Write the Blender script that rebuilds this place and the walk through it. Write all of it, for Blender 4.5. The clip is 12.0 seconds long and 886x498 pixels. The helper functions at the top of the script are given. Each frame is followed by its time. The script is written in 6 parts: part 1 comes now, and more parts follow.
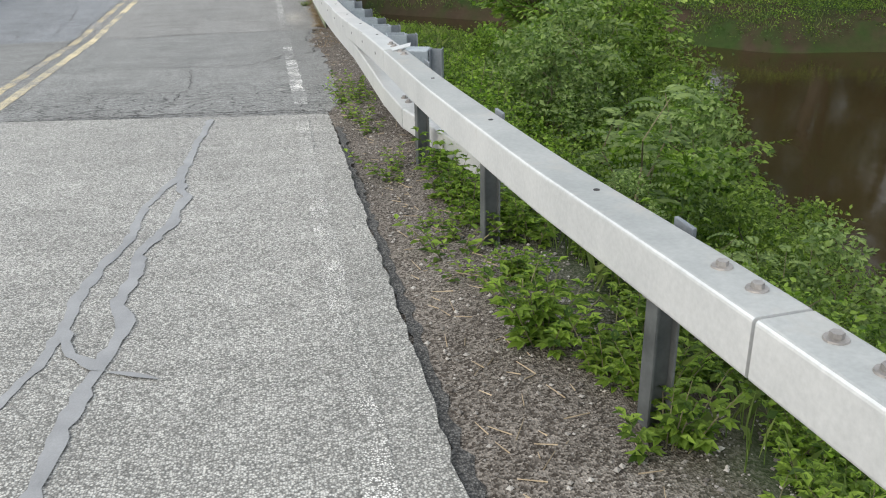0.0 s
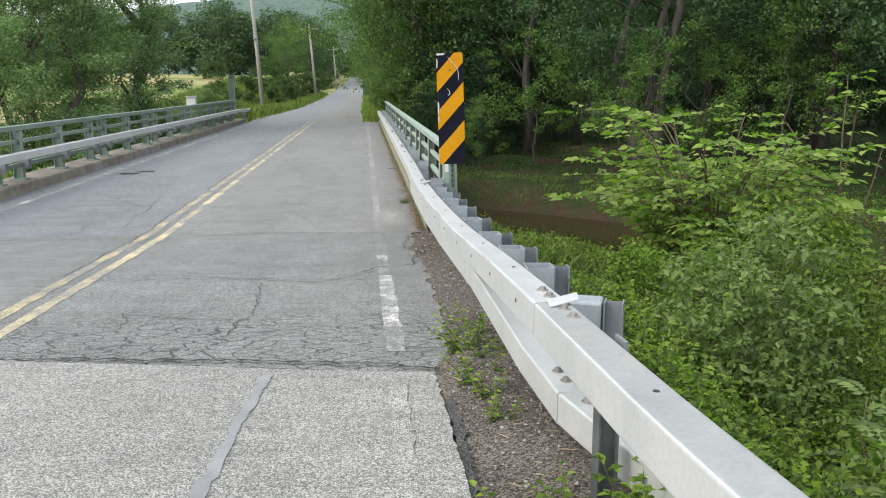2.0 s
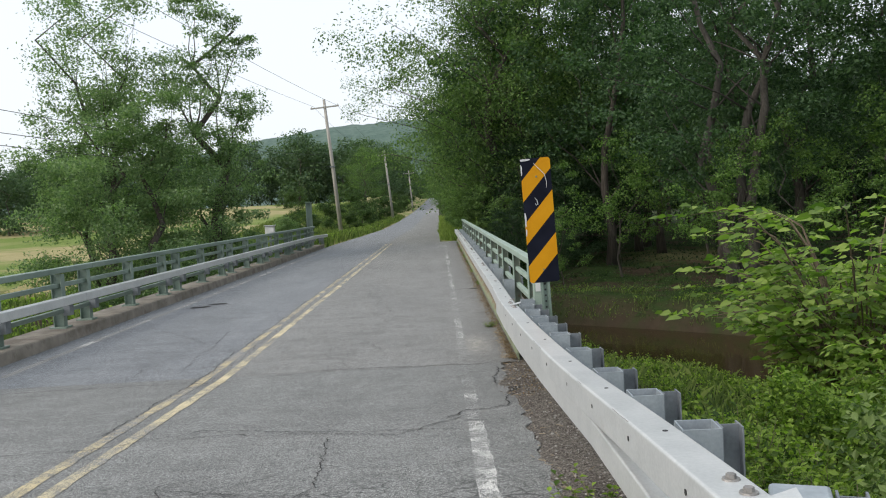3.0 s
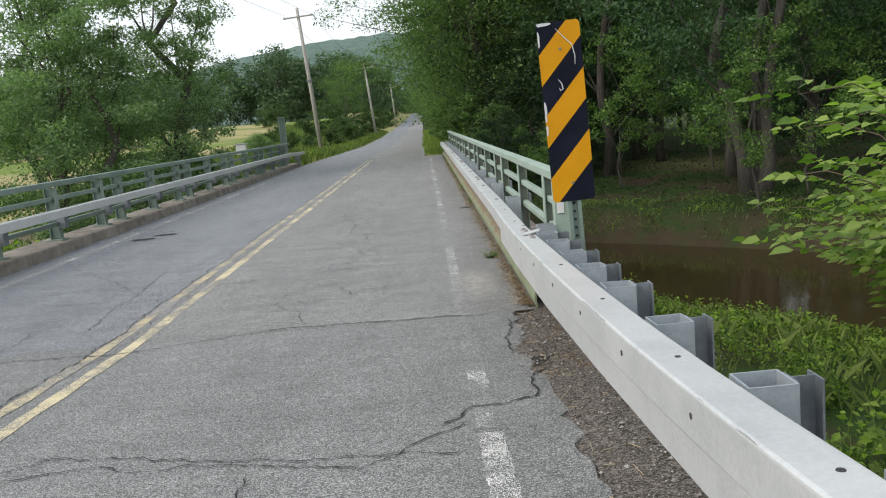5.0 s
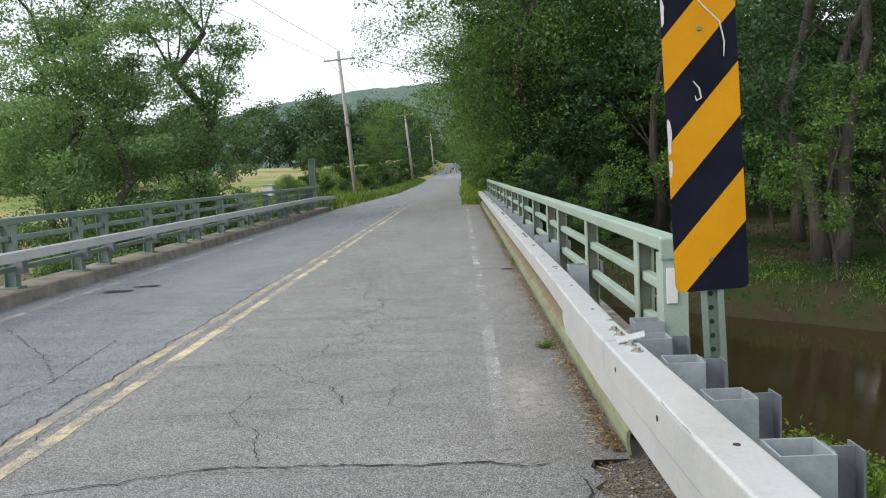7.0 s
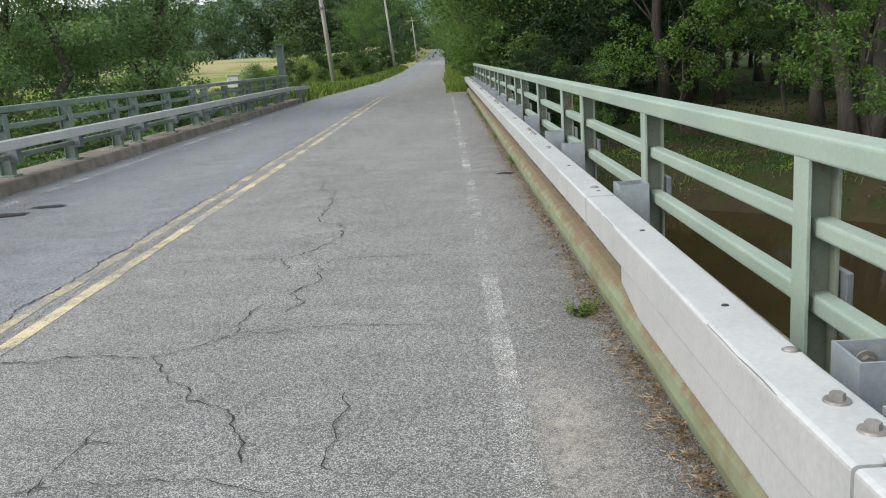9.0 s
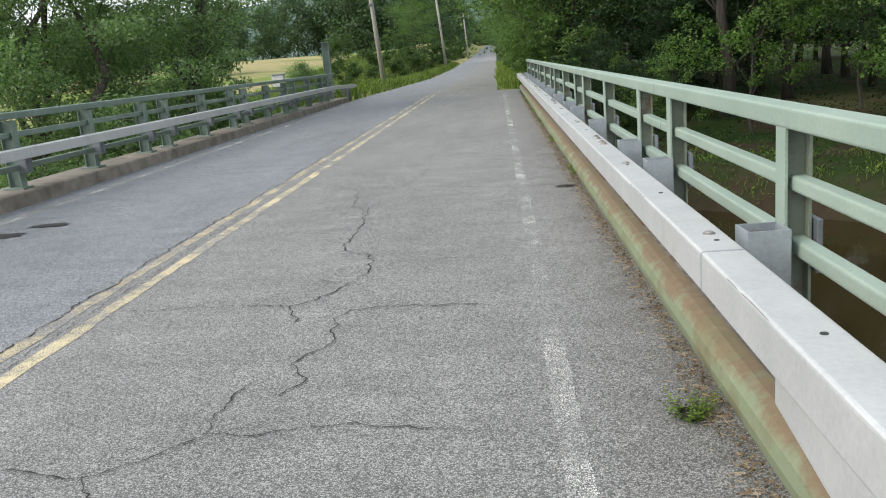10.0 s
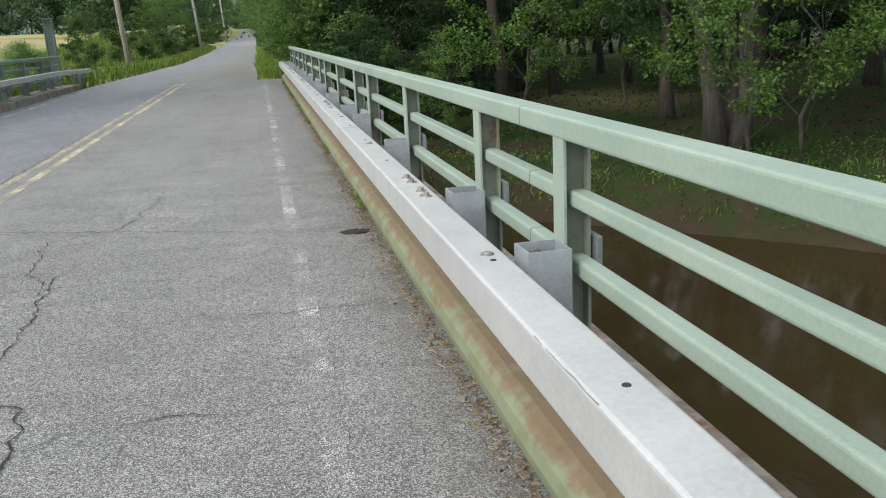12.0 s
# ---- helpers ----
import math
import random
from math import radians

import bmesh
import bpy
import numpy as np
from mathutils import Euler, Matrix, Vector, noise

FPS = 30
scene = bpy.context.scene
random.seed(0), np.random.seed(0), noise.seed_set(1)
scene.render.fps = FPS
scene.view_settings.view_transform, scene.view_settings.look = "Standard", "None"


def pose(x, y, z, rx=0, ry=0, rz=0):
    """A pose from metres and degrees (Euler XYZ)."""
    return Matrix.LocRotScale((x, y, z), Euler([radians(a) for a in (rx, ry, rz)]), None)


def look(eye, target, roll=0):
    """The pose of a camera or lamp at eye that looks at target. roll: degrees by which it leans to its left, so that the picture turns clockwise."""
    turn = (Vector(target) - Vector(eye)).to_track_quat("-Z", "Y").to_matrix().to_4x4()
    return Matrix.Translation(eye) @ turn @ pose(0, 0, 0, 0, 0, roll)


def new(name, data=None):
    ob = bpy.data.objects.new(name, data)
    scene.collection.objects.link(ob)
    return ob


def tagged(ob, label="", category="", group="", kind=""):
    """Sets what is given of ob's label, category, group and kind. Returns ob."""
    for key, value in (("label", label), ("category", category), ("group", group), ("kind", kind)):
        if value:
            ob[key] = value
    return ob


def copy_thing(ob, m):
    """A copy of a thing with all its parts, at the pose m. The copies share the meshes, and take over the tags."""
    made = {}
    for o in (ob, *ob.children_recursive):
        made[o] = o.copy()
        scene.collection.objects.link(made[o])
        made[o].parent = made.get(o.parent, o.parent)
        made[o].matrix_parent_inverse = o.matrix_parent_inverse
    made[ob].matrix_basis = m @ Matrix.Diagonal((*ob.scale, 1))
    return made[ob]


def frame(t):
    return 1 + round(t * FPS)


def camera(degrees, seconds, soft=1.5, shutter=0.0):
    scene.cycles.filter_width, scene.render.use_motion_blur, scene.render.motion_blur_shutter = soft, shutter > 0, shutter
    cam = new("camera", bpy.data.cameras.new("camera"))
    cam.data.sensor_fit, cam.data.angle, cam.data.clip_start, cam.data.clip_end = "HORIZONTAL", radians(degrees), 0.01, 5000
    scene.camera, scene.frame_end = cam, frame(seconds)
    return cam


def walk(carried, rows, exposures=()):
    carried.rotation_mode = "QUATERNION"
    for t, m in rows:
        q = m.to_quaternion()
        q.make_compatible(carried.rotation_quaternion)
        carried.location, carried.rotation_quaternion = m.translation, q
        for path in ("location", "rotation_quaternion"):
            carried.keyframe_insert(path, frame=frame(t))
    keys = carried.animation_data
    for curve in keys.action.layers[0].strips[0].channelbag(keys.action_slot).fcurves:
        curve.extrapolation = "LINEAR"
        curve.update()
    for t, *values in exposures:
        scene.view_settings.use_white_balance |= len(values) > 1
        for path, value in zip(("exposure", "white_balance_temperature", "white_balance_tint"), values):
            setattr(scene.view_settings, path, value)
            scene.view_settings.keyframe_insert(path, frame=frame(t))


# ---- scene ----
cam = camera(54.8, 12.0, soft=1.1)

PATH = [
    (0, (0.319, -1.468, 1.922), (0.667, 0.337, 1.134), -1.1),
    (0.5, (0.367, -0.841, 1.889), (0.684, 0.967, 1.095), -2.0),
    (1, (0.375, -0.227, 1.844), (0.695, 1.579, 1.048), -2.1),
    (1.5, (0.38, 0.307, 1.819), (0.777, 2.133, 1.108), -1.8),
    (2, (0.336, 0.809, 1.806), (0.517, 2.765, 1.429), 0.2),
    (2.3, (0.318, 1.145, 1.82), (0.368, 3.116, 1.487), -1.2),
    (2.5, (0.318, 1.399, 1.801), (0.253, 3.387, 1.6), -3.8),
    (2.7, (0.333, 1.663, 1.777), (0.343, 3.66, 1.676), -3.0),
    (4.3, (0.232, 3.738, 1.608), (0.177, 5.726, 1.398), -4.3),
    (4.5, (0.268, 3.978, 1.615), (0.256, 5.959, 1.341), -4.5),
    (5, (0.321, 4.634, 1.557), (0.343, 6.611, 1.258), -4.8),
    (5.5, (0.31, 5.259, 1.518), (0.337, 7.234, 1.205), -4.0),
    (6, (0.355, 5.895, 1.485), (0.412, 7.867, 1.157), -3.6),
    (6.5, (0.321, 6.528, 1.491), (0.282, 8.52, 1.317), -2.1),
    (6.7, (0.336, 6.795, 1.476), (0.294, 8.786, 1.301), -2.4),
    (8.3, (0.288, 8.842, 1.358), (0.195, 10.817, 1.058), -2.2),
    (8.5, (0.279, 9.085, 1.366), (0.187, 11.053, 1.023), -1.9),
    (9, (0.327, 9.742, 1.341), (0.294, 11.694, 0.905), -3.9),
    (9.5, (0.282, 10.416, 1.339), (0.136, 12.361, 0.898), -5.2),
    (10, (0.333, 11.071, 1.328), (0.18, 13.017, 0.893), -4.6),
    (10.5, (0.318, 11.745, 1.319), (0.137, 13.674, 0.821), -1.8),
    (11, (0.397, 12.347, 1.36), (0.517, 14.29, 0.899), -2.2),
    (11.5, (0.366, 12.992, 1.351), (0.532, 14.933, 0.896), -1.9),
    (12, (0.382, 13.598, 1.361), (0.762, 15.497, 0.863), -2.7),
]
EXPOSURE = 0.36
walk(cam, [(t, look(eye, target, roll)) for t, eye, target, roll in PATH], [(0, 0.38), (0.5, 0.32), (1.5, 0.32), (2.0, 0.54), (2.3, 0.40), (2.5, 0.15), (4.4, -0.02), (5.0, 0.18), (5.5, 0.32), (6.5, 0.24), (9.0, 0.30), (9.5, 0.38), (12, EXPOSURE)])

# ---------------- light ----------------
world = bpy.data.worlds.new("sky")
scene.world = world
world.use_nodes = True
wn = world.node_tree.nodes
sky = wn.new("ShaderNodeTexSky")
sky.sky_type, sky.sun_disc = "NISHITA", False
sky.sun_elevation, sky.sun_rotation = radians(39), radians(244)
sky.air_density, sky.dust_density, sky.ozone_density = 1.0, 6.0, 1.0
haze = wn.new("ShaderNodeMix")
haze.data_type = "RGBA"
haze.inputs[0].default_value = 0.72
haze.inputs[7].default_value = (6.6, 7.0, 7.4, 1)
world.node_tree.links.new(sky.outputs[0], haze.inputs[6])
world.node_tree.links.new(haze.outputs[2], wn["Background"].inputs[0])
wn["Background"].inputs[1].default_value = 0.178
sun = new("sun", bpy.data.lights.new("sun", "SUN"))
sun.data.energy, sun.data.angle, sun.data.color = 0.85, radians(18), (1, 0.97, 0.89)
sun.matrix_world = look((-27, -13, 25), (0, 0, 0))


# ---------------- materials ----------------
def material(name):
    m = bpy.data.materials.new(name)
    m.use_nodes = True
    return m, m.node_tree.nodes, m.node_tree.links, m.node_tree.nodes["Principled BSDF"]


def ramp(nt, source, stops):
    r = nt.nodes.new("ShaderNodeValToRGB")
    while len(r.color_ramp.elements) < len(stops):
        r.color_ramp.elements.new(0.5)
    for e, (p, c) in zip(r.color_ramp.elements, stops):
        e.position, e.color = p, (*c, 1) if len(c) == 3 else c
    nt.links.new(source, r.inputs[0])
    return r.outputs[0]


def tex(nt, coords, scale, detail=4, rough=0.6, stretch=None):
    n = nt.nodes.new("ShaderNodeTexNoise")
    n.inputs["Scale"].default_value, n.inputs["Detail"].default_value, n.inputs["Roughness"].default_value = scale, detail, rough
    src = coords
    if stretch:
        mp = nt.nodes.new("ShaderNodeMapping")
        mp.inputs["Scale"].default_value = stretch
        nt.links.new(coords, mp.inputs[0])
        src = mp.outputs[0]
    nt.links.new(src, n.inputs["Vector"])
    return n.outputs[0]


def cells(nt, coords, scale, feature="F1", what="Distance", randomness=1.0):
    v = nt.nodes.new("ShaderNodeTexVoronoi")
    v.feature = feature
    v.inputs["Scale"].default_value, v.inputs["Randomness"].default_value = scale, randomness
    nt.links.new(coords, v.inputs["Vector"])
    return v.outputs[what]


def mix(nt, fac, a, b, blend="MIX"):
    n = nt.nodes.new("ShaderNodeMix")
    n.data_type, n.blend_type = "RGBA", blend
    for socket, value in ((n.inputs[0], fac), (n.inputs[6], a), (n.inputs[7], b)):
        if isinstance(value, (int, float)):
            socket.default_value = value
        elif isinstance(value, tuple):
            socket.default_value = (*value, 1) if len(value) == 3 else value
        else:
            nt.links.new(value, socket)
    return n.outputs[2]


def bump(nt, bsdf, height, strength, distance):
    b = nt.nodes.new("ShaderNodeBump")
    b.inputs["Strength"].default_value, b.inputs["Distance"].default_value = strength, distance
    nt.links.new(height, b.inputs["Height"])
    nt.links.new(b.outputs[0], bsdf.inputs["Normal"])


def place(nt):
    return nt.nodes.new("ShaderNodeNewGeometry").outputs["Position"]


def grainy(name, dark, light, scale=6.0, fine=120.0, rough=0.6, metal=0.0, relief=0.3, stain=None, stain_at=(0.55, 0.68), stain_scale=3.0, stretch=None):
    """A surface with broad and fine variation, and stains where wanted."""
    m, nodes, links, bsdf = material(name)
    nt = m.node_tree
    p = place(nt)
    broad = tex(nt, p, scale, 5, stretch=stretch)
    small = tex(nt, p, fine, 3)
    c = mix(nt, ramp(nt, broad, [(0.3, (0, 0, 0)), (0.7, (1, 1, 1))]), dark, light)
    c = mix(nt, 0.2, c, ramp(nt, small, [(0.25, (0.35, 0.35, 0.35)), (0.75, (0.9, 0.9, 0.9))]), "OVERLAY")
    if stain:
        s = tex(nt, p, stain_scale, 6, 0.7)
        c = mix(nt, ramp(nt, s, [(stain_at[0], (0, 0, 0)), (stain_at[1], (1, 1, 1))]), c, stain)
    links.new(c, bsdf.inputs["Base Color"])
    bsdf.inputs["Roughness"].default_value, bsdf.inputs["Metallic"].default_value = rough, metal
    bump(nt, bsdf, small, relief, 0.004)
    return m


def asphalt_colour(nt, p, dark, light, stone, patch):
    """Stones in tar, with broad stains along the way of the wheels."""
    chips = cells(nt, p, stone, what="Color")
    sep = nt.nodes.new("ShaderNodeSeparateColor")
    nt.links.new(chips, sep.inputs[0])
    c = mix(nt, ramp(nt, sep.outputs[0], [(0.1, (0, 0, 0)), (0.95, (1, 1, 1))]), dark, light)
    edge = cells(nt, p, stone)
    c = mix(nt, ramp(nt, edge, [(0.35, (0, 0, 0)), (0.74, (0.76, 0.76, 0.76))]), c, tuple(0.35 * v for v in dark))
    speck = tex(nt, p, 22, 5, 0.75)
    c = mix(nt, 0.3, c, ramp(nt, speck, [(0.3, (0.3, 0.3, 0.3)), (0.7, (0.7, 0.7, 0.7))]), "OVERLAY")
    broad = tex(nt, p, patch, 6, 0.7, (1, 0.3, 1))
    c = mix(nt, 0.36, c, ramp(nt, broad, [(0.3, (0.28, 0.28, 0.28)), (0.7, (0.72, 0.72, 0.72))]), "OVERLAY")
    blot = tex(nt, p, 2.6, 6, 0.7, (0.6, 1.3, 1))
    c = mix(nt, 0.35, c, ramp(nt, blot, [(0.32, (0.3, 0.3, 0.3)), (0.68, (0.7, 0.7, 0.7))]), "OVERLAY")
    return c, edge


def asphalt(name, dark, light, stone=110.0, patch=0.7, alligator=0.0, relief=0.5, deck=False):
    m, nodes, links, bsdf = material(name)
    nt = m.node_tree
    p = place(nt)
    c, edge = asphalt_colour(nt, p, dark, light, stone, patch)
    if alligator:
        wob = nt.nodes.new("ShaderNodeVectorMath")
        wob.operation = "MULTIPLY_ADD"
        n = nt.nodes.new("ShaderNodeTexNoise")
        n.inputs["Scale"].default_value = 5
        nt.links.new(p, n.inputs["Vector"])
        nt.links.new(n.outputs[1], wob.inputs[0])
        wob.inputs[1].default_value = (0.12, 0.12, 0.12)
        nt.links.new(p, wob.inputs[2])
        block = nt.nodes.new("ShaderNodeMapping")
        block.inputs["Scale"].default_value = (5.2, 11.0, 5.2)
        nt.links.new(wob.outputs[0], block.inputs[0])
        lines = ramp(nt, cells(nt, block.outputs[0], 1.0, "DISTANCE_TO_EDGE", randomness=0.85), [(0.0, (0.95, 0.95, 0.95)), (0.065, (0, 0, 0))])
        sepp = nt.nodes.new("ShaderNodeSeparateXYZ")
        nt.links.new(p, sepp.inputs[0])
        mr = nt.nodes.new("ShaderNodeMapRange")
        mr.inputs[1].default_value, mr.inputs[2].default_value = 7.35, 6.5
        nt.links.new(sepp.outputs[1], mr.inputs[0])
        some = ramp(nt, tex(nt, p, 1.1, 3), [(0.28, (0, 0, 0)), (0.42, (1, 1, 1))])
        where = mix(nt, 1.0, some, mr.outputs[0], "MULTIPLY")
        c = mix(nt, mix(nt, 1.0, lines, where, "MULTIPLY"), c, (0.02, 0.02, 0.02))
        lay = nt.nodes.new("ShaderNodeMapRange")
        lay.inputs[1].default_value, lay.inputs[2].default_value, lay.inputs[4].default_value = 8.28, 8.36, 0.09
        nt.links.new(sepp.outputs[1], lay.inputs[0])
        c = mix(nt, lay.outputs[0], c, (0.10, 0.102, 0.10))
    if deck:
        # the other lane is laid in a bluer mix
        across = nt.nodes.new("ShaderNodeSeparateXYZ")
        links.new(p, across.inputs[0])
        lane = nt.nodes.new("ShaderNodeMapRange")
        lane.inputs[1].default_value, lane.inputs[2].default_value = -2.2, -2.45
        links.new(across.outputs[0], lane.inputs[0])
        c = mix(nt, lane.outputs[0], c, mix(nt, 1.0, c, (0.90, 0.95, 1.04), "MULTIPLY"))
        # washed-out sand beside the edge line
        sand = nt.nodes.new("ShaderNodeMapping")
        sand.inputs["Location"].default_value, sand.inputs["Scale"].default_value = (-2.8, -14.0, 0), (4.0, 1.11, 0)
        links.new(p, sand.inputs[0])
        away = nt.nodes.new("ShaderNodeVectorMath")
        away.operation = "LENGTH"
        links.new(sand.outputs[0], away.inputs[0])
        spot = mix(nt, 1.0, ramp(nt, away.outputs["Value"], [(0.1, (0.6, 0.6, 0.6)), (1.0, (0, 0, 0))]), ramp(nt, tex(nt, p, 14, 6, 0.75), [(0.35, (0, 0, 0)), (0.6, (1, 1, 1))]), "MULTIPLY")
        c = mix(nt, spot, c, (0.50, 0.46, 0.40))
        # damp dirt stains towards the kerb
        dirt = nt.nodes.new("ShaderNodeMapRange")
        dirt.inputs[1].default_value, dirt.inputs[2].default_value, dirt.inputs[4].default_value = 0.62, 1.0, 0.55
        links.new(across.outputs[0], dirt.inputs[0])
        stain = mix(nt, 1.0, dirt.outputs[0], ramp(nt, tex(nt, p, 2.4, 6, 0.75), [(0.45, (0, 0, 0)), (0.62, (1, 1, 1))]), "MULTIPLY")
        c = mix(nt, stain, c, (0.13, 0.118, 0.105))
    links.new(c, bsdf.inputs["Base Color"])
    bsdf.inputs["Roughness"].default_value = 0.85
    bump(nt, bsdf, edge, relief, 0.006)
    return m


def paint_line(name, colour, worn, dark, light, stone, size=9.0):
    """Road paint worn through to the stones below."""
    m, nodes, links, bsdf = material(name)
    nt = m.node_tree
    p = place(nt)
    base, edge = asphalt_colour(nt, p, dark, light, stone, 0.7)
    wear = mix(nt, 0.5, tex(nt, p, size, 8, 0.8), tex(nt, p, 1.3, 3, 0.6))
    chip = mix(nt, 0.25, wear, edge)
    fac = ramp(nt, chip, [(worn - 0.008, (1, 1, 1)), (worn + 0.008, (0, 0, 0))])
    links.new(mix(nt, fac, base, colour), bsdf.inputs["Base Color"])
    bsdf.inputs["Roughness"].default_value = 0.8
    bump(nt, bsdf, edge, 0.6, 0.006)
    return m


def leafy(name, dark, light, through_light=0.35, rough=0.55):
    """Leaves that differ one by one, and let light through."""
    m, nodes, links, bsdf = material(name)
    nt = m.node_tree
    g = nodes.new("ShaderNodeNewGeometry")
    c = mix(nt, g.outputs["Random Per Island"], dark, light)
    c = mix(nt, 0.5, c, ramp(nt, tex(nt, g.outputs["Position"], 0.9, 3), [(0.3, (0.3, 0.3, 0.3)), (0.7, (0.7, 0.7, 0.7))]), "OVERLAY")
    links.new(c, bsdf.inputs["Base Color"])
    bsdf.inputs["Roughness"].default_value, bsdf.inputs["Specular IOR Level"].default_value = rough, 0.3
    tr = nodes.new("ShaderNodeBsdfTranslucent")
    links.new(mix(nt, 1.0, c, (0.92, 1.22, 0.5), "MULTIPLY"), tr.inputs[0])
    mx = nodes.new("ShaderNodeMixShader")
    mx.inputs[0].default_value = through_light
    links.new(bsdf.outputs[0], mx.inputs[1])
    links.new(tr.outputs[0], mx.inputs[2])
    links.new(mx.outputs[0], nodes["Material Output"].inputs[0])
    return m


def kerb_paint():
    """Pale green paint, rusted in scallops along the top lip and in streaks below it."""
    m, nodes, links, bsdf = material("green_kerb_paint")
    nt = m.node_tree
    p = place(nt)
    c = mix(nt, tex(nt, p, 4, 6, 0.7), (0.165, 0.21, 0.125), (0.31, 0.345, 0.225))
    sep = nodes.new("ShaderNodeSeparateXYZ")
    links.new(p, sep.inputs[0])
    edge = nodes.new("ShaderNodeMath")
    edge.operation = "MULTIPLY_ADD"
    links.new(tex(nt, p, 5, 5, 0.7), edge.inputs[0])
    edge.inputs[1].default_value = 0.22
    links.new(sep.outputs[2], edge.inputs[2])
    rust = mix(nt, tex(nt, p, 12, 6, 0.7), (0.12, 0.075, 0.045), (0.29, 0.20, 0.12))
    c = mix(nt, ramp(nt, edge.outputs[0], [(0.222, (0, 0, 0)), (0.262, (0.9, 0.9, 0.9))]), c, rust)
    mud = mix(nt, tex(nt, p, 9, 5), (0.14, 0.12, 0.06), (0.26, 0.225, 0.125))
    c = mix(nt, ramp(nt, tex(nt, p, 2.2, 6, 0.7), [(0.5, (0, 0, 0)), (0.66, (0.85, 0.85, 0.85))]), c, mud)
    links.new(c, bsdf.inputs["Base Color"])
    bsdf.inputs["Roughness"].default_value = 0.75
    bump(nt, bsdf, tex(nt, p, 60, 4), 0.3, 0.004)
    return m


M_CHIP = asphalt("chip_seal", (0.195, 0.193, 0.18), (0.545, 0.54, 0.505), 130, 0.6, relief=0.6)
M_OLD = asphalt("old_asphalt", (0.122, 0.124, 0.12), (0.435, 0.44, 0.425), 150, 0.8, 1.0)
M_DECK = asphalt("deck_asphalt", (0.138, 0.138, 0.133), (0.50, 0.497, 0.48), 170, 0.55, relief=0.7, deck=True)
M_WHITE_LINE = paint_line("worn_white_paint", (0.80, 0.79, 0.76), 0.43, (0.138, 0.138, 0.133), (0.50, 0.497, 0.48), 170, 24.0)
M_WHITE_OLD = paint_line("scuffed_white_paint", (0.74, 0.73, 0.70), 0.42, (0.122, 0.124, 0.12), (0.435, 0.44, 0.425), 150)
M_WHITE_FAINT = paint_line("faded_white_paint", (0.70, 0.69, 0.66), 0.44, (0.195, 0.193, 0.18), (0.545, 0.54, 0.505), 130)
M_WHITE_GOOD = paint_line("white_paint", (0.76, 0.75, 0.72), 0.458, (0.122, 0.124, 0.12), (0.435, 0.44, 0.425), 150)
M_YELLOW_WORN = paint_line("scuffed_yellow_paint", (0.62, 0.52, 0.31), 0.475, (0.138, 0.138, 0.133), (0.50, 0.497, 0.48), 170)
M_YELLOW_LINE = paint_line("worn_yellow_paint", (0.64, 0.55, 0.35), 0.50, (0.138, 0.138, 0.133), (0.50, 0.497, 0.48), 170)
M_CRACK = grainy("crack_dirt", (0.012, 0.012, 0.012), (0.035, 0.033, 0.03), 20, 200, 0.95)
M_SEALER = grainy("crack_sealer", (0.19, 0.195, 0.20), (0.265, 0.27, 0.275), 5, 150, 0.6)
M_GALV = grainy("galvanised_steel", (0.50, 0.515, 0.515), (0.61, 0.62, 0.615), 3.5, 60, 0.4, 0.3, 0.08, (0.50, 0.49, 0.46), (0.62, 0.74), 1.7)
M_GALV_TOP = grainy("grey_zinc", (0.28, 0.293, 0.288), (0.375, 0.385, 0.375), 3.5, 60, 0.5, 0.2, 0.1, (0.40, 0.385, 0.35), (0.55, 0.7), 2.5)
M_TAR = asphalt("crumbled_tar_and_shade", (0.03, 0.03, 0.03), (0.19, 0.185, 0.175), 130, 0.6, relief=1.0)
M_GALV_DARK = grainy("weathered_zinc", (0.15, 0.17, 0.19), (0.27, 0.29, 0.31), 5, 60, 0.5, 0.45, 0.12)
M_POST = grainy("blackened_zinc", (0.05, 0.055, 0.055), (0.13, 0.14, 0.14), 6, 60, 0.6, 0.2, 0.15)
M_GALV_MID = grainy("zinc_block", (0.26, 0.295, 0.325), (0.39, 0.43, 0.46), 7, 60, 0.4, 0.25, 0.1)
M_BOLT = grainy("bolt_steel", (0.22, 0.21, 0.20), (0.36, 0.34, 0.32), 20, 150, 0.5, 0.6, 0.2)
M_HOLE = grainy("hole_inside", (0.02, 0.02, 0.02), (0.05, 0.05, 0.05), 20, 150, 0.9)
M_GREEN = grainy("pale_green_paint", (0.25, 0.33, 0.272), (0.325, 0.40, 0.337), 1.5, 80, 0.5, 0.0, 0.08, (0.33, 0.17, 0.09), (0.67, 0.74), 2.3)
M_WEB = grainy("dark_green_paint", (0.13, 0.155, 0.12), (0.22, 0.25, 0.20), 3, 80, 0.65, 0.0, 0.12, (0.16, 0.085, 0.045), (0.55, 0.66), 4.0)
M_LEFT_RAIL = grainy("dull_green_paint", (0.13, 0.18, 0.15), (0.22, 0.28, 0.24), 1.5, 80, 0.5, 0.1, 0.08)
M_KERB_STEEL = grainy("rusted_green_kerb", (0.19, 0.23, 0.15), (0.29, 0.32, 0.21), 3, 70, 0.75, 0.0, 0.3, (0.17, 0.10, 0.055), (0.47, 0.66), 2.6)
M_KERB_FACE = kerb_paint()
M_CONCRETE = grainy("kerb_concrete", (0.13, 0.113, 0.09), (0.27, 0.243, 0.205), 2.5, 90, 0.9, 0.0, 0.5, (0.12, 0.10, 0.08), (0.52, 0.66), 1.5)
